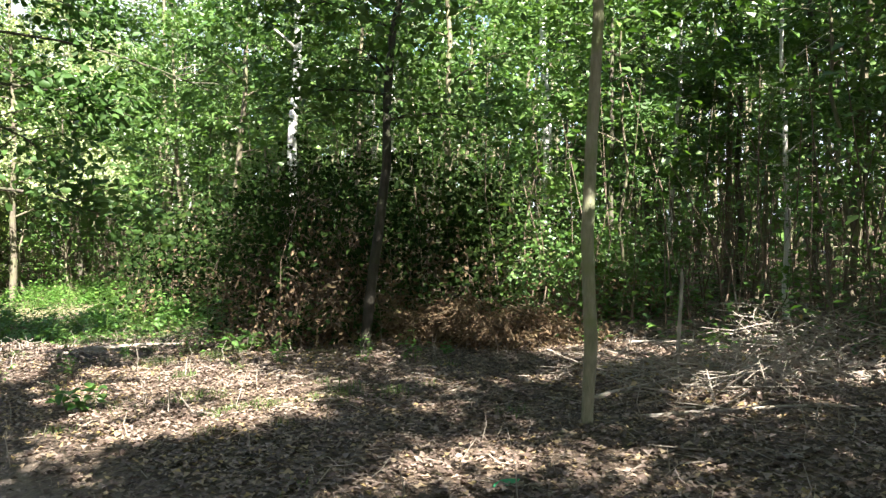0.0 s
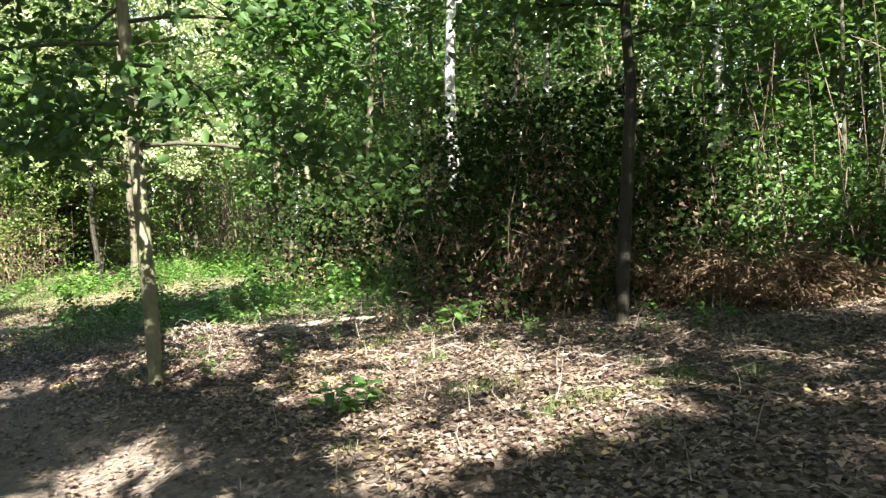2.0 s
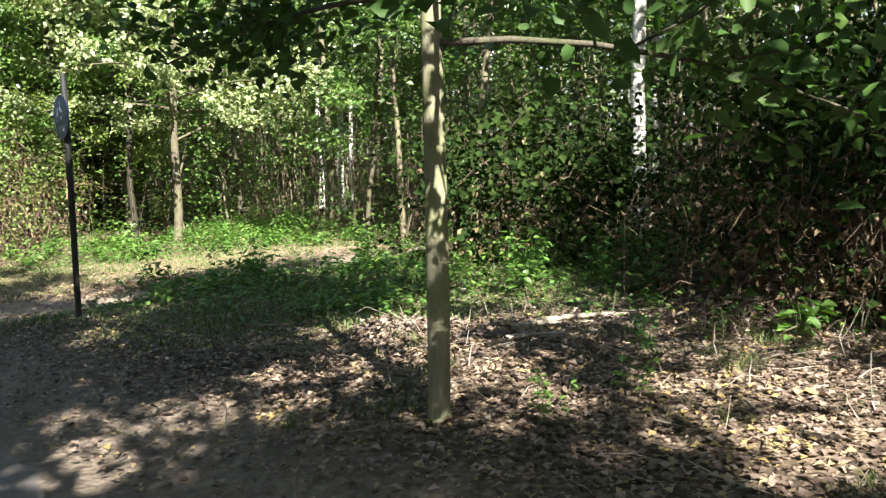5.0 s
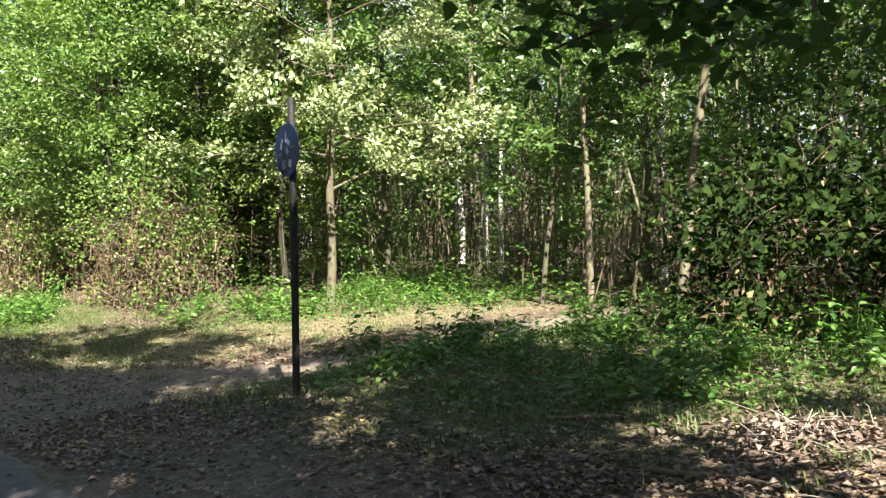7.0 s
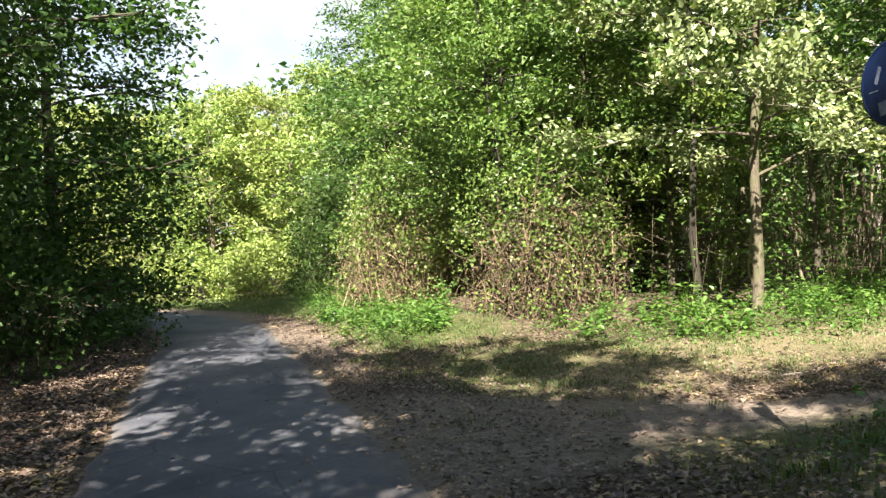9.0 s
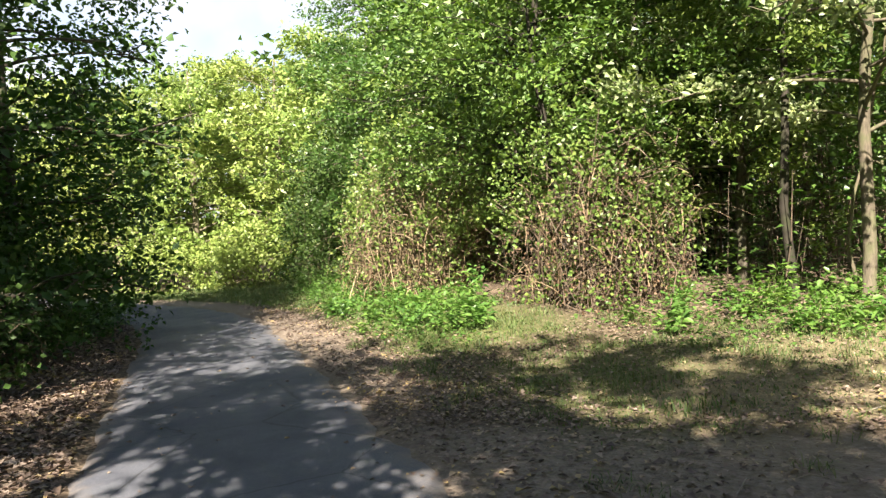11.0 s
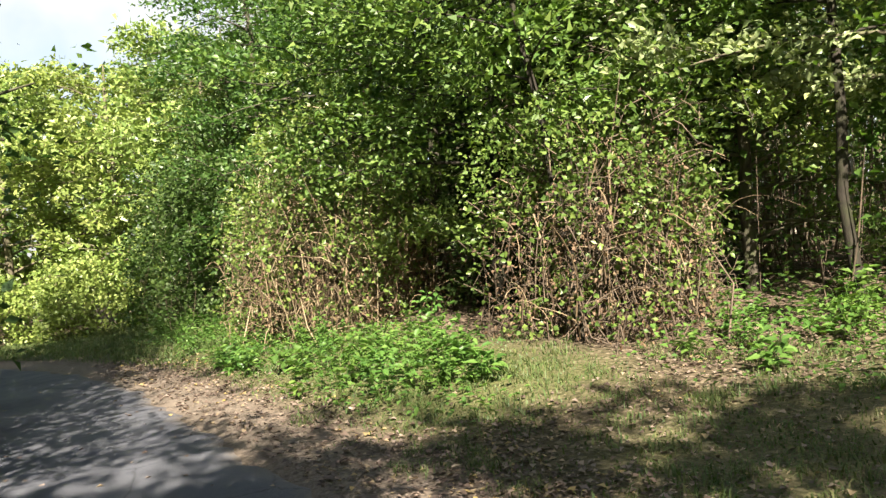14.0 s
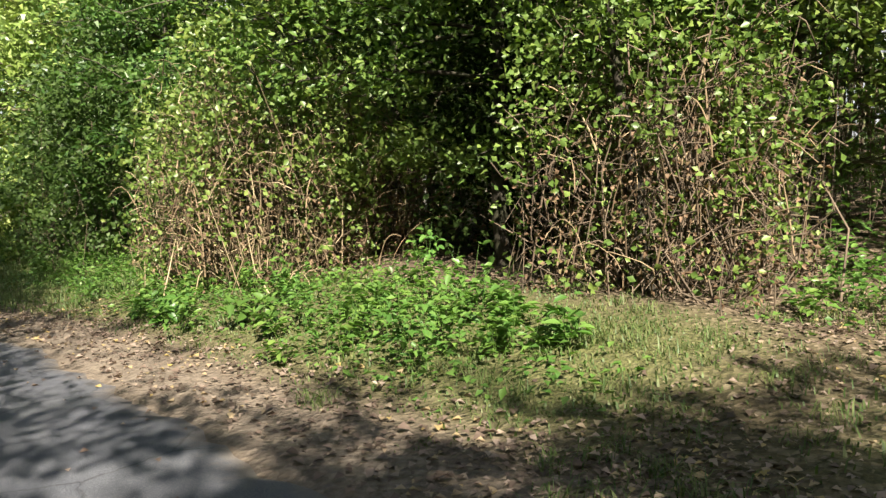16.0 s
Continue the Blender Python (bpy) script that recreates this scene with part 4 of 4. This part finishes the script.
# ---- herbs, grass, litter, twigs ----
def herb(name, seed, H, n, size, label, foliage):
    rng = np.random.default_rng(seed)
    root = thing(name, Matrix(), label, "plant", "herbs beside the track")
    k = 5
    P = rng.normal(0, 0.05, (k, 3)) * [1, 1, 0] - [0, 0, 0.03]
    Q = P + np.stack([rng.normal(0, 0.13, k), rng.normal(0, 0.13, k), H * rng.uniform(0.7, 1.1, k)], 1)
    part("stem", quick("stem", *sticks(rng, P, Q, 0.004, bend=0.05), foliage), root)
    w = rng.integers(0, k, n)
    t = rng.uniform(0.25, 1, n)[:, None]
    A = P[w] * (1 - t) + Q[w] * t
    o = unit(rng.normal(0, 1, (n, 3)) * [1, 1, 0.2])
    part("foliage", quick("foliage", *leaves(rng, A + o * 0.03, size, up=0.75, out=o, fine=True, wide=0.27), foliage), root)
    return root


herbs = [herb("nettle_plant", 101, 0.55, 48, 0.1, "upright nettle with toothed green leaves", G_HERB),
         herb("bramble_sprout", 102, 0.4, 40, 0.11, "low bramble sprout with broad green leaves", G_HERB),
         herb("willowherb_plant", 103, 0.75, 60, 0.09, "tall green herb with narrow leaves", G_HERB)]


def herb_weight(s, u):
    wedge = step(s + 0.72 * u, 8.2, 10.0) * step(u, 3.2, 5.0) * step(9.6 - s, 0, 0.8) * step(11.0 - u, 0, 0.6)
    front = step(s + 0.25 * u, 15.3, 16.3) * step(17.6 - s, 0, 0.5) * step(u, 4.2, 6.0) * step(13 - u, 0, 1)
    bank = step(s, 16.6, 17.8) * step(u, 2.1, 2.9) * step(3.5 + 1.1 * step(s, 17.5, 19.5) - u, 0, 0.5) * step(33 - s, 0, 1)
    mix = step(s, 1, 2) * step(6.2 - s, 0, 1) * step(u, 5.2, 6.0) * step(8.5 - u, 0, 1) * 0.35
    left = step(s, 22, 24) * step(-1.7 - u, 0, 0.4) * step(u + 3.2, 0, 0.4)
    return np.clip(np.maximum.reduce([wedge, front, bank, mix, left]), 0, 1)


rng = np.random.default_rng(104)
placed = 0
for k in range(6000):
    s, u = rng.uniform(1, 34), rng.uniform(-3.2, 12)
    if (u < 4.0 and s < 10) or rng.uniform() > herb_weight(s, u) * (0.4 + 0.6 * patch(s * 2, u * 2)):
        continue
    x, y = xy(s, u)
    place(herbs[int(rng.integers(0, 3))], stand(x, y, rng.uniform(0, 360), rng.uniform(0.6, 1.15), 0.01, rng.normal(0, 6, 2)))
    placed += 1
    if placed >= 300:
        break
# lone sprigs in the litter
for x, y, k, i in ((2.15, 2.65, 0.95, 1), (0.75, 3.9, 0.5, 2), (1.3, 4.3, 0.55, 0), (4.9, 4.2, 0.6, 0), (5.3, 4.6, 0.5, 1), (4.4, 3.9, 0.5, 2), (8.0, 4.2, 0.6, 1), (6.9, 4.8, 0.5, 0),
                   (7.6, 3.3, 0.45, 1), (3.5, 4.3, 0.5, 0), (1.6, 5.2, 0.5, 2), (2.2, 5.6, 0.45, 0)):
    place(herbs[i], stand(x, y, x * 77, k, 0.01))
for h in herbs:
    remove(h)


def low_cover():
    rng = np.random.default_rng(105)
    P, s, u = scatter(rng, 170000, 0, 36, -3.4, 13, lambda s, u: herb_weight(s, u) * (0.45 + 0.55 * patch(s * 2, u * 2)))
    P[:, 2] += np.where((s > 14.3) & (s < 18) & (u > 4), 0.6, 0.34) * rng.uniform(0, 1, len(P)) ** 1.3 * (0.3 + 0.7 * patch(P[:, 0] * 2, P[:, 1] * 2))
    stuff("low_herbs", quick("low_herbs", *leaves(rng, P, 0.075, up=0.8, wide=0.32), G_HERB), "low green herbs filling the verges", "herbs")
    P, s, u = scatter(rng, 480000, 3.5, 40, -3.0, 11.5, lambda s, u: grassy(s, u) * (0.25 + 0.75 * patch(s * 3, u * 3) ** 1.5) * (1 - 0.9 * track_cover(s, u)))
    h = np.where(s > 26, 0.09, np.where(s > 11, 0.038, 0.05)) * (0.6 + 1.6 * patch(P[:, 0] * 4, P[:, 1] * 4) ** 3)
    stuff("grass", quick("grass", *blades(rng, P, h, lean=0.8), G_GRASS), "short tufty grass, green to straw-coloured", "grass")
    hubs = np.concatenate([scatter(rng, 420, 11, 19, 1.7, 6.5, lambda s, u: 0.25 + 0.5 * step(s, 12.5, 14))[0],
                           scatter(rng, 420, -3, 7.5, 2.2, 6.5, lambda s, u: (0.08 + 0.92 * patch(s * 1.4, u * 1.4) ** 3) * step(u, 2.0, 4.0))[0]])
    tuft = rng.integers(0, len(hubs), 11000)
    P = hubs[tuft] + rng.normal(0, 0.07, (11000, 3)) * [1, 1, 0]
    P[:, 2] = height(P[:, 0], P[:, 1])
    size = rng.uniform(0.04, 0.13, len(hubs))[tuft]
    stuff("grass_tufts", quick("grass_tufts", *blades(rng, P, size, lean=1.5, w=0.003), G_GRASS), "scattered small tufts of grass among dead leaves", "grass")
    P, s, u = scatter(rng, 38000, 10.5, 18, 2.4, 12.5, lambda s, u: strawy(s, u) * 0.8)
    stuff("dry_straw", quick("dry_straw", *blades(rng, P, 0.03, lean=3.2, w=0.004), G_STRAW), "trampled dry straw and grass stems", "straw")


def litter_weight(s, u):
    bare = (u > road_mid(s) + road_half(s) + 0.38 * step(9.0 - s, 0, 3)) | (u < road_mid(s) - road_half(s))
    bare = bare.astype(float)
    v = u - road_mid(s)
    w = bare * step(30 - s, 0, 3) * (1 - (0.75 + 0.2 * step(u, 2.5, 3.5)) * track_cover(s, u)) * (1 - 0.7 * step(s, 12.5, 13.5) * step(u, 2.2, 2.8)) * (1 - 0.85 * np.clip(grassy(s, u), 0, 1)) * (1 - 0.8 * strawy(s, u)) * (1 - 0.75 * verge(s, u))
    heap = step(s, 9, 10) * step(14.5 - s, 0, 1) * step(u, 1.0, 1.8) * step(3.6 - u, 0, 1.0)
    return np.clip(np.maximum(w, heap * 0.3) + 0.02, 0, 1)


def litter():
    rng = np.random.default_rng(106)
    sets = []
    for n, box, size in ((112000, (-7, 9, 1.1, 9.5), 0.04), (42000, (9, 17, 0.8, 7), 0.04), (30000, (4, 27, -3.4, -1.0), 0.06), (26000, (-6, 26, -1.3, 1.6), 0.042), (6500, (17, 28, 1.0, 3.2), 0.05)):
        P, s, u = scatter(rng, n, *box, litter_weight)
        size = size * rng.uniform(0.45, 1.5, len(P))
        lane = np.abs(u - road_mid(s)) < road_half(s)
        P[:, 2] += np.where(lane, 0.018, 0.012) + rng.uniform(0, 0.02, len(P)) * ~lane
        sets.append(leaves(rng, P, size, up=0.87, wide=0.4, curl=0.17))
    stuff("leaf_litter", quick("leaf_litter", *join(sets), G_LITTER), "thick litter of curled brown, tan and a few yellow leaves", "leaves")
    A, s, u = scatter(rng, 5200, -7, 12, 1.6, 9, lambda s, u: litter_weight(s, u) * (0.3 + 0.7 * step(u, 3, 6)))
    n = len(A)
    a = rng.uniform(0, 2 * math.pi, n)
    L = rng.uniform(0.08, 0.5, n) ** 1.2
    B = A + np.stack([np.cos(a) * L, np.sin(a) * L, rng.normal(0.02, 0.03, n)], 1)
    A[:, 2] += 0.015
    B[:, 2] = np.maximum(B[:, 2], height(B[:, 0], B[:, 1]) + 0.012)
    st = rng.uniform(0, 1, n) < 0.12
    B[st] = A[st] + np.stack([rng.normal(0, 0.05, n), rng.normal(0, 0.05, n), rng.uniform(0.08, 0.32, n)], 1)[st]
    stuff("twigs", quick("twigs", *sticks(rng, A, B, rng.uniform(0.002, 0.006, n)), B_PALE), "scattered small twigs and dead stems", "twigs")


low_cover()
litter()


# ---- fallen wood ----
def fallen(name, p, q, r, label, mat, forks=2, seed=0, category="branch", group="fallen branches", lift=0.0):
    rng = np.random.default_rng(seed)
    p, q = np.array([*p, 0.0]), np.array([*q, 0.0])
    t = np.linspace(0, 1, 9)
    P = p + (q - p) * t[:, None]
    side = unit(np.array([-(q - p)[1], (q - p)[0], 0]))
    P += side * (0.05 * np.sin(t * 5 + seed))[:, None] + rng.normal(0, 0.012, (9, 3))
    P[:, 2] = height(P[:, 0], P[:, 1]) + r * 0.8 + lift * t
    geo = [tube(P, r * (1 - 0.55 * t), 8)]
    for f in range(forks):
        i = 2 + 2 * f
        d = (q - p) * 0.35 + side * (0.25 if f % 2 else -0.25) * np.linalg.norm(q - p)
        Q = P[i] + d * np.linspace(0, 1, 5)[:, None]
        Q[:, 2] = np.maximum(height(Q[:, 0], Q[:, 1]) + r * 0.5, P[i][2] - 0.01)
        geo.append(tube(Q, r * 0.5 * np.linspace(1, 0.35, 5), 6))
    V, F = join(geo)
    base = Vector((p[0], p[1], gz(p[0], p[1])))
    ob = new(name, quick(name, V - np.array(base), F, mat, smooth=True))
    ob.location = base
    return tagged(ob, label, category, group)


FALLEN = [((0.75, 6.15), (1.9, 6.95), 0.035, "long pale fallen branch in the litter", B_PALE), ((0.7, 5.65), (1.45, 6.0), 0.025, "short peeled fallen branch", B_PALE),
          ((1.5, 6.1), (2.6, 6.7), 0.02, "thin forked fallen branch", B_TWIG), ((2.1, 7.2), (3.3, 8.6), 0.03, "dead branch leaning out of the thicket", B_TWIG),
          ((-1.6, 7.2), (-0.9, 7.0), 0.02, "short dark fallen branch", B_TWIG), ((6.2, 2.0), (8.3, 2.7), 0.022, "bleached branch on a brushwood heap", B_PALE),
          ((6.4, 1.3), (7.9, 1.1), 0.018, "bleached thin branch on the ground", B_PALE), ((3.6, 3.4), (4.3, 3.1), 0.014, "thin curved fallen stick", B_PALE),
          ((-1.0, 5.9), (0.1, 5.3), 0.02, "fallen branch half under leaves", B_TWIG), ((7.3, 4.6), (9.2, 4.2), 0.03, "pale fallen branch among herbs", B_PALE)]
for i, (p, q, r, label, mat) in enumerate(FALLEN):
    fallen("fallen_branch", p, q, r, label, mat, seed=i, lift=0.5 if i == 3 else 0.0)


def heap(name, seed, x, y, turn, a, b, H, n, r, L, label, mat, dead=0, category="brushwood"):
    rng = np.random.default_rng(seed)
    root = thing(name, stand(x, y, turn, sink=0.0), label, category)
    P, o = dome(rng, n, a, b, H, 0.9)
    d = unit(rng.normal(0, 1, (n, 3)) * [1, 1, 0.35])
    ln = rng.uniform(0.3, 1, (n, 1)) * L
    A, B = P - d * ln / 2, P + d * ln / 2
    A[:, 2], B[:, 2] = np.maximum(A[:, 2], 0.0), np.maximum(B[:, 2], 0.01)
    part("stick_tangle", quick("stick_tangle", *sticks(rng, A, B, rng.uniform(*r, n), bend=0.1), mat), root)
    if dead:
        G, o = dome(rng, dead, a, b, H * 0.9, 0.5)
        G[:, 2] = np.maximum(G[:, 2], 0.01)
        fern = category == "bracken"
        fr = leaves(rng, G, 0.08 if fern else 0.055, up=0.3 if fern else 0.7, out=o - [0, 0, 0.4], wide=0.15 if fern else 0.33, curl=0.2)
        part("withered_fronds", quick("withered_fronds", *fr, G_DEAD if fern else G_LITTER), root)
    return root


heap("brushwood_heap", 111, 7.7, 2.3, 10, 1.5, 0.9, 0.3, 420, (0.003, 0.008), 0.8, "loose heap of bleached dead branches", B_PALE, 300)
heap("brushwood_heap", 112, 9.0, 3.8, 0, 1.1, 0.8, 0.5, 260, (0.003, 0.008), 0.7, "heap of dead twigs under the trees", B_PALE, 300)
heap("bracken_heap", 113, 5.75, 5.6, -30, 1.3, 0.6, 0.5, 380, (0.003, 0.006), 0.6, "collapsed pale brown bracken fronds", B_CANE, 5200, "bracken")
heap("bracken_heap", 114, 4.2, 6.2, -20, 0.9, 0.6, 0.5, 260, (0.003, 0.006), 0.6, "withered bracken fronds at the thicket's edge", B_CANE, 3200, "bracken")
heap("twig_heap", 115, 2.6, 6.0, 0, 0.9, 0.5, 0.3, 240, (0.003, 0.007), 0.5, "low tangle of dead twigs beside the thicket", B_TWIG, 250)
heap("leaf_heap", 116, -0.08, 6.3, 0, 0.45, 0.3, 0.14, 60, (0.003, 0.006), 0.4, "small heap of dry leaves and twigs", B_PALE, 420)


def broad_leaf():
    bm = bmesh.new()
    rim = [(-0.09, 0.0), (-0.05, 0.035), (0.0, 0.05), (0.05, 0.04), (0.1, 0.012), (0.05, -0.035), (0.0, -0.045), (-0.05, -0.03)]
    top = [bm.verts.new((x, y, 0.02 + 0.25 * abs(y) + 0.1 * x)) for x, y in rim]
    mid = [bm.verts.new((x, 0, 0.014 + 0.1 * x)) for x in (-0.05, 0.0, 0.05)]
    for f in ((top[0], top[1], mid[0]), (top[1], top[2], mid[1], mid[0]), (top[2], top[3], mid[2], mid[1]), (top[3], top[4], mid[2]),
              (top[4], top[5], mid[2]), (top[5], top[6], mid[1], mid[2]), (top[6], top[7], mid[0], mid[1]), (top[7], top[0], mid[0])):
        bm.faces.new(f)
    bm.normal_update()
    me = bpy.data.meshes.new("fallen_leaf")
    bm.to_mesh(me)
    bm.free()
    me.materials.append(G_FRESH)
    ob = tagged(new("fallen_leaf", me), "broad fresh green leaf lying on brown litter", "leaf")
    ob.matrix_basis = stand(5.38, 0.03, 25, 1.0, 0)


broad_leaf()


def snag(name, x, y, h, r, label, mat, lean=(0, 0), seed=0):
    rng = np.random.default_rng(seed)
    t = np.linspace(0, 1, 7)
    P = np.stack([lean[0] * t, lean[1] * t, h * t - 0.1], 1)
    rad = r * (1.25 - 0.4 * t)
    rad[0] = r * 1.6
    V, F = tube(P, rad, 9)
    V[-9:, 2] += rng.uniform(-0.06, 0.1, 9)
    V = np.concatenate([V, [P[-1] - [0, 0, 0.05]]])
    n = len(V) - 1
    cap = np.array([[n - 9 + j, n - 9 + (j + 1) % 9, n] for j in range(9)])
    ob = new(name, quick(name, V, F, mat, smooth=True, F2=cap))
    ob.location = (x, y, gz(x, y))
    return tagged(ob, label, "tree stump", "broken stumps")


snag("broken_trunk", -5.88, 25.3, 1.0, 0.11, "pale barkless broken trunk deep in the wood", B_PALE, seed=1)
snag("broken_trunk", 1.6, 14.3, 1.5, 0.09, "pale broken trunk at the wood's edge", B_PALE, lean=(0.15, 0), seed=2)
snag("broken_trunk", -0.14, 19.1, 0.45, 0.3, "low reddish rotten stump in the wood", B_TWIG, seed=3)
snag("broken_trunk", 6.96, 2.05, 0.95, 0.016, "thin bleached broken stem in brushwood", B_PALE, lean=(0.08, 0.1), seed=4)


# ---- sign post ----
def sign_post():
    x, y = -3.515, 8.035
    root = thing("sign_post", Matrix.Translation((x, y, gz(x, y))), "black metal post with a round dark blue sign", "sign post")
    H = 2.26 - gz(x, y)
    V, F = tube([(0, 0, -0.2), (0, 0, 0.3), (0.004, 0, 1.2), (0, 0, H - 0.006), (0, 0, H)], [0.031, 0.031, 0.031, 0.031, 0.027], 20)
    V = np.concatenate([V, [[0, 0, H]]])
    n = len(V) - 1
    cap = np.array([[n - 20 + j, n - 20 + (j + 1) % 20, n] for j in range(20)])
    part("pole", quick("pole", V, F, M_POST, smooth=True, F2=cap), root)
    a = radians(222)
    turn = Matrix.Translation((math.cos(a) * 0.04, math.sin(a) * 0.04, 1.83 - gz(x, y))) @ Euler((radians(90), 0, a + radians(90))).to_matrix().to_4x4()

    def disc(r, z0, z1, k=40, inner=0.0):
        bm = bmesh.new()
        ring = [[bm.verts.new((q * math.cos(2 * math.pi * i / k), q * math.sin(2 * math.pi * i / k), z)) for i in range(k)] for q, z in ((max(inner, 0.001), z1), (r - 0.004, z1), (r, (z0 + z1) / 2), (r - 0.004, z0), (max(inner, 0.001), z0))]
        for a1, b1 in zip(ring, ring[1:]):
            for i in range(k):
                bm.faces.new((a1[i], b1[i], b1[(i + 1) % k], a1[(i + 1) % k]))
        if inner:
            for i in range(k):
                bm.faces.new((ring[-1][i], ring[0][i], ring[0][(i + 1) % k], ring[-1][(i + 1) % k]))
        bm.normal_update()
        bmesh.ops.recalc_face_normals(bm, faces=bm.faces)
        me = bpy.data.meshes.new("disc")
        bm.to_mesh(me)
        bm.free()
        return me

    def add(name, me, mat, m, parent=root, label=""):
        me.materials.append(mat)
        me.name = name
        ob = part(name, me, parent, label)
        ob.matrix_basis = m
        return ob

    face = add("sign_plate", disc(0.22, 0, 0.006), M_SIGN, turn, label="round dark blue sign plate with worn pale marks")
    add("rim", disc(0.219, 0, 0.0035, inner=0.206), M_SIGN, Matrix.Translation((0, 0, 0.0055)), face)

    def bar(name, cx, cy, w, h, ang):
        bm = bmesh.new()
        bmesh.ops.create_cube(bm, size=1.0, matrix=Matrix.Diagonal((w, h, 0.0016, 1)))
        bmesh.ops.bevel(bm, geom=bm.edges[:], offset=0.0005, segments=1)
        me = bpy.data.meshes.new(name)
        bm.to_mesh(me)
        bm.free()
        add(name, me, M_SIGNRIM, Matrix.Translation((cx, cy, 0.0066)) @ Matrix.Rotation(radians(ang), 4, "Z"), face)

    for cx, cy, w, h, ang in ((-0.02, 0.11, 0.02, 0.09, -8), (-0.1, 0.05, 0.022, 0.09, -20), (0.02, 0.06, 0.07, 0.03, -25), (0.1, 0.02, 0.09, 0.008, 8), (-0.13, -0.03, 0.06, 0.007, 6),
                              (-0.06, -0.12, 0.07, 0.07, 12), (0.05, -0.11, 0.06, 0.06, -15), (0.0, -0.01, 0.05, 0.05, 30)):
        bar("pale_mark", cx, cy, w, h, ang)
    for z in (1.77 - gz(x, y), 1.89 - gz(x, y)):
        V, F = tube([(0, 0, z - 0.012), (0, 0, z + 0.012)], [0.036, 0.036], 16)
        part("clamp", quick("clamp", V, F, M_POST, smooth=True), root)


sign_post()
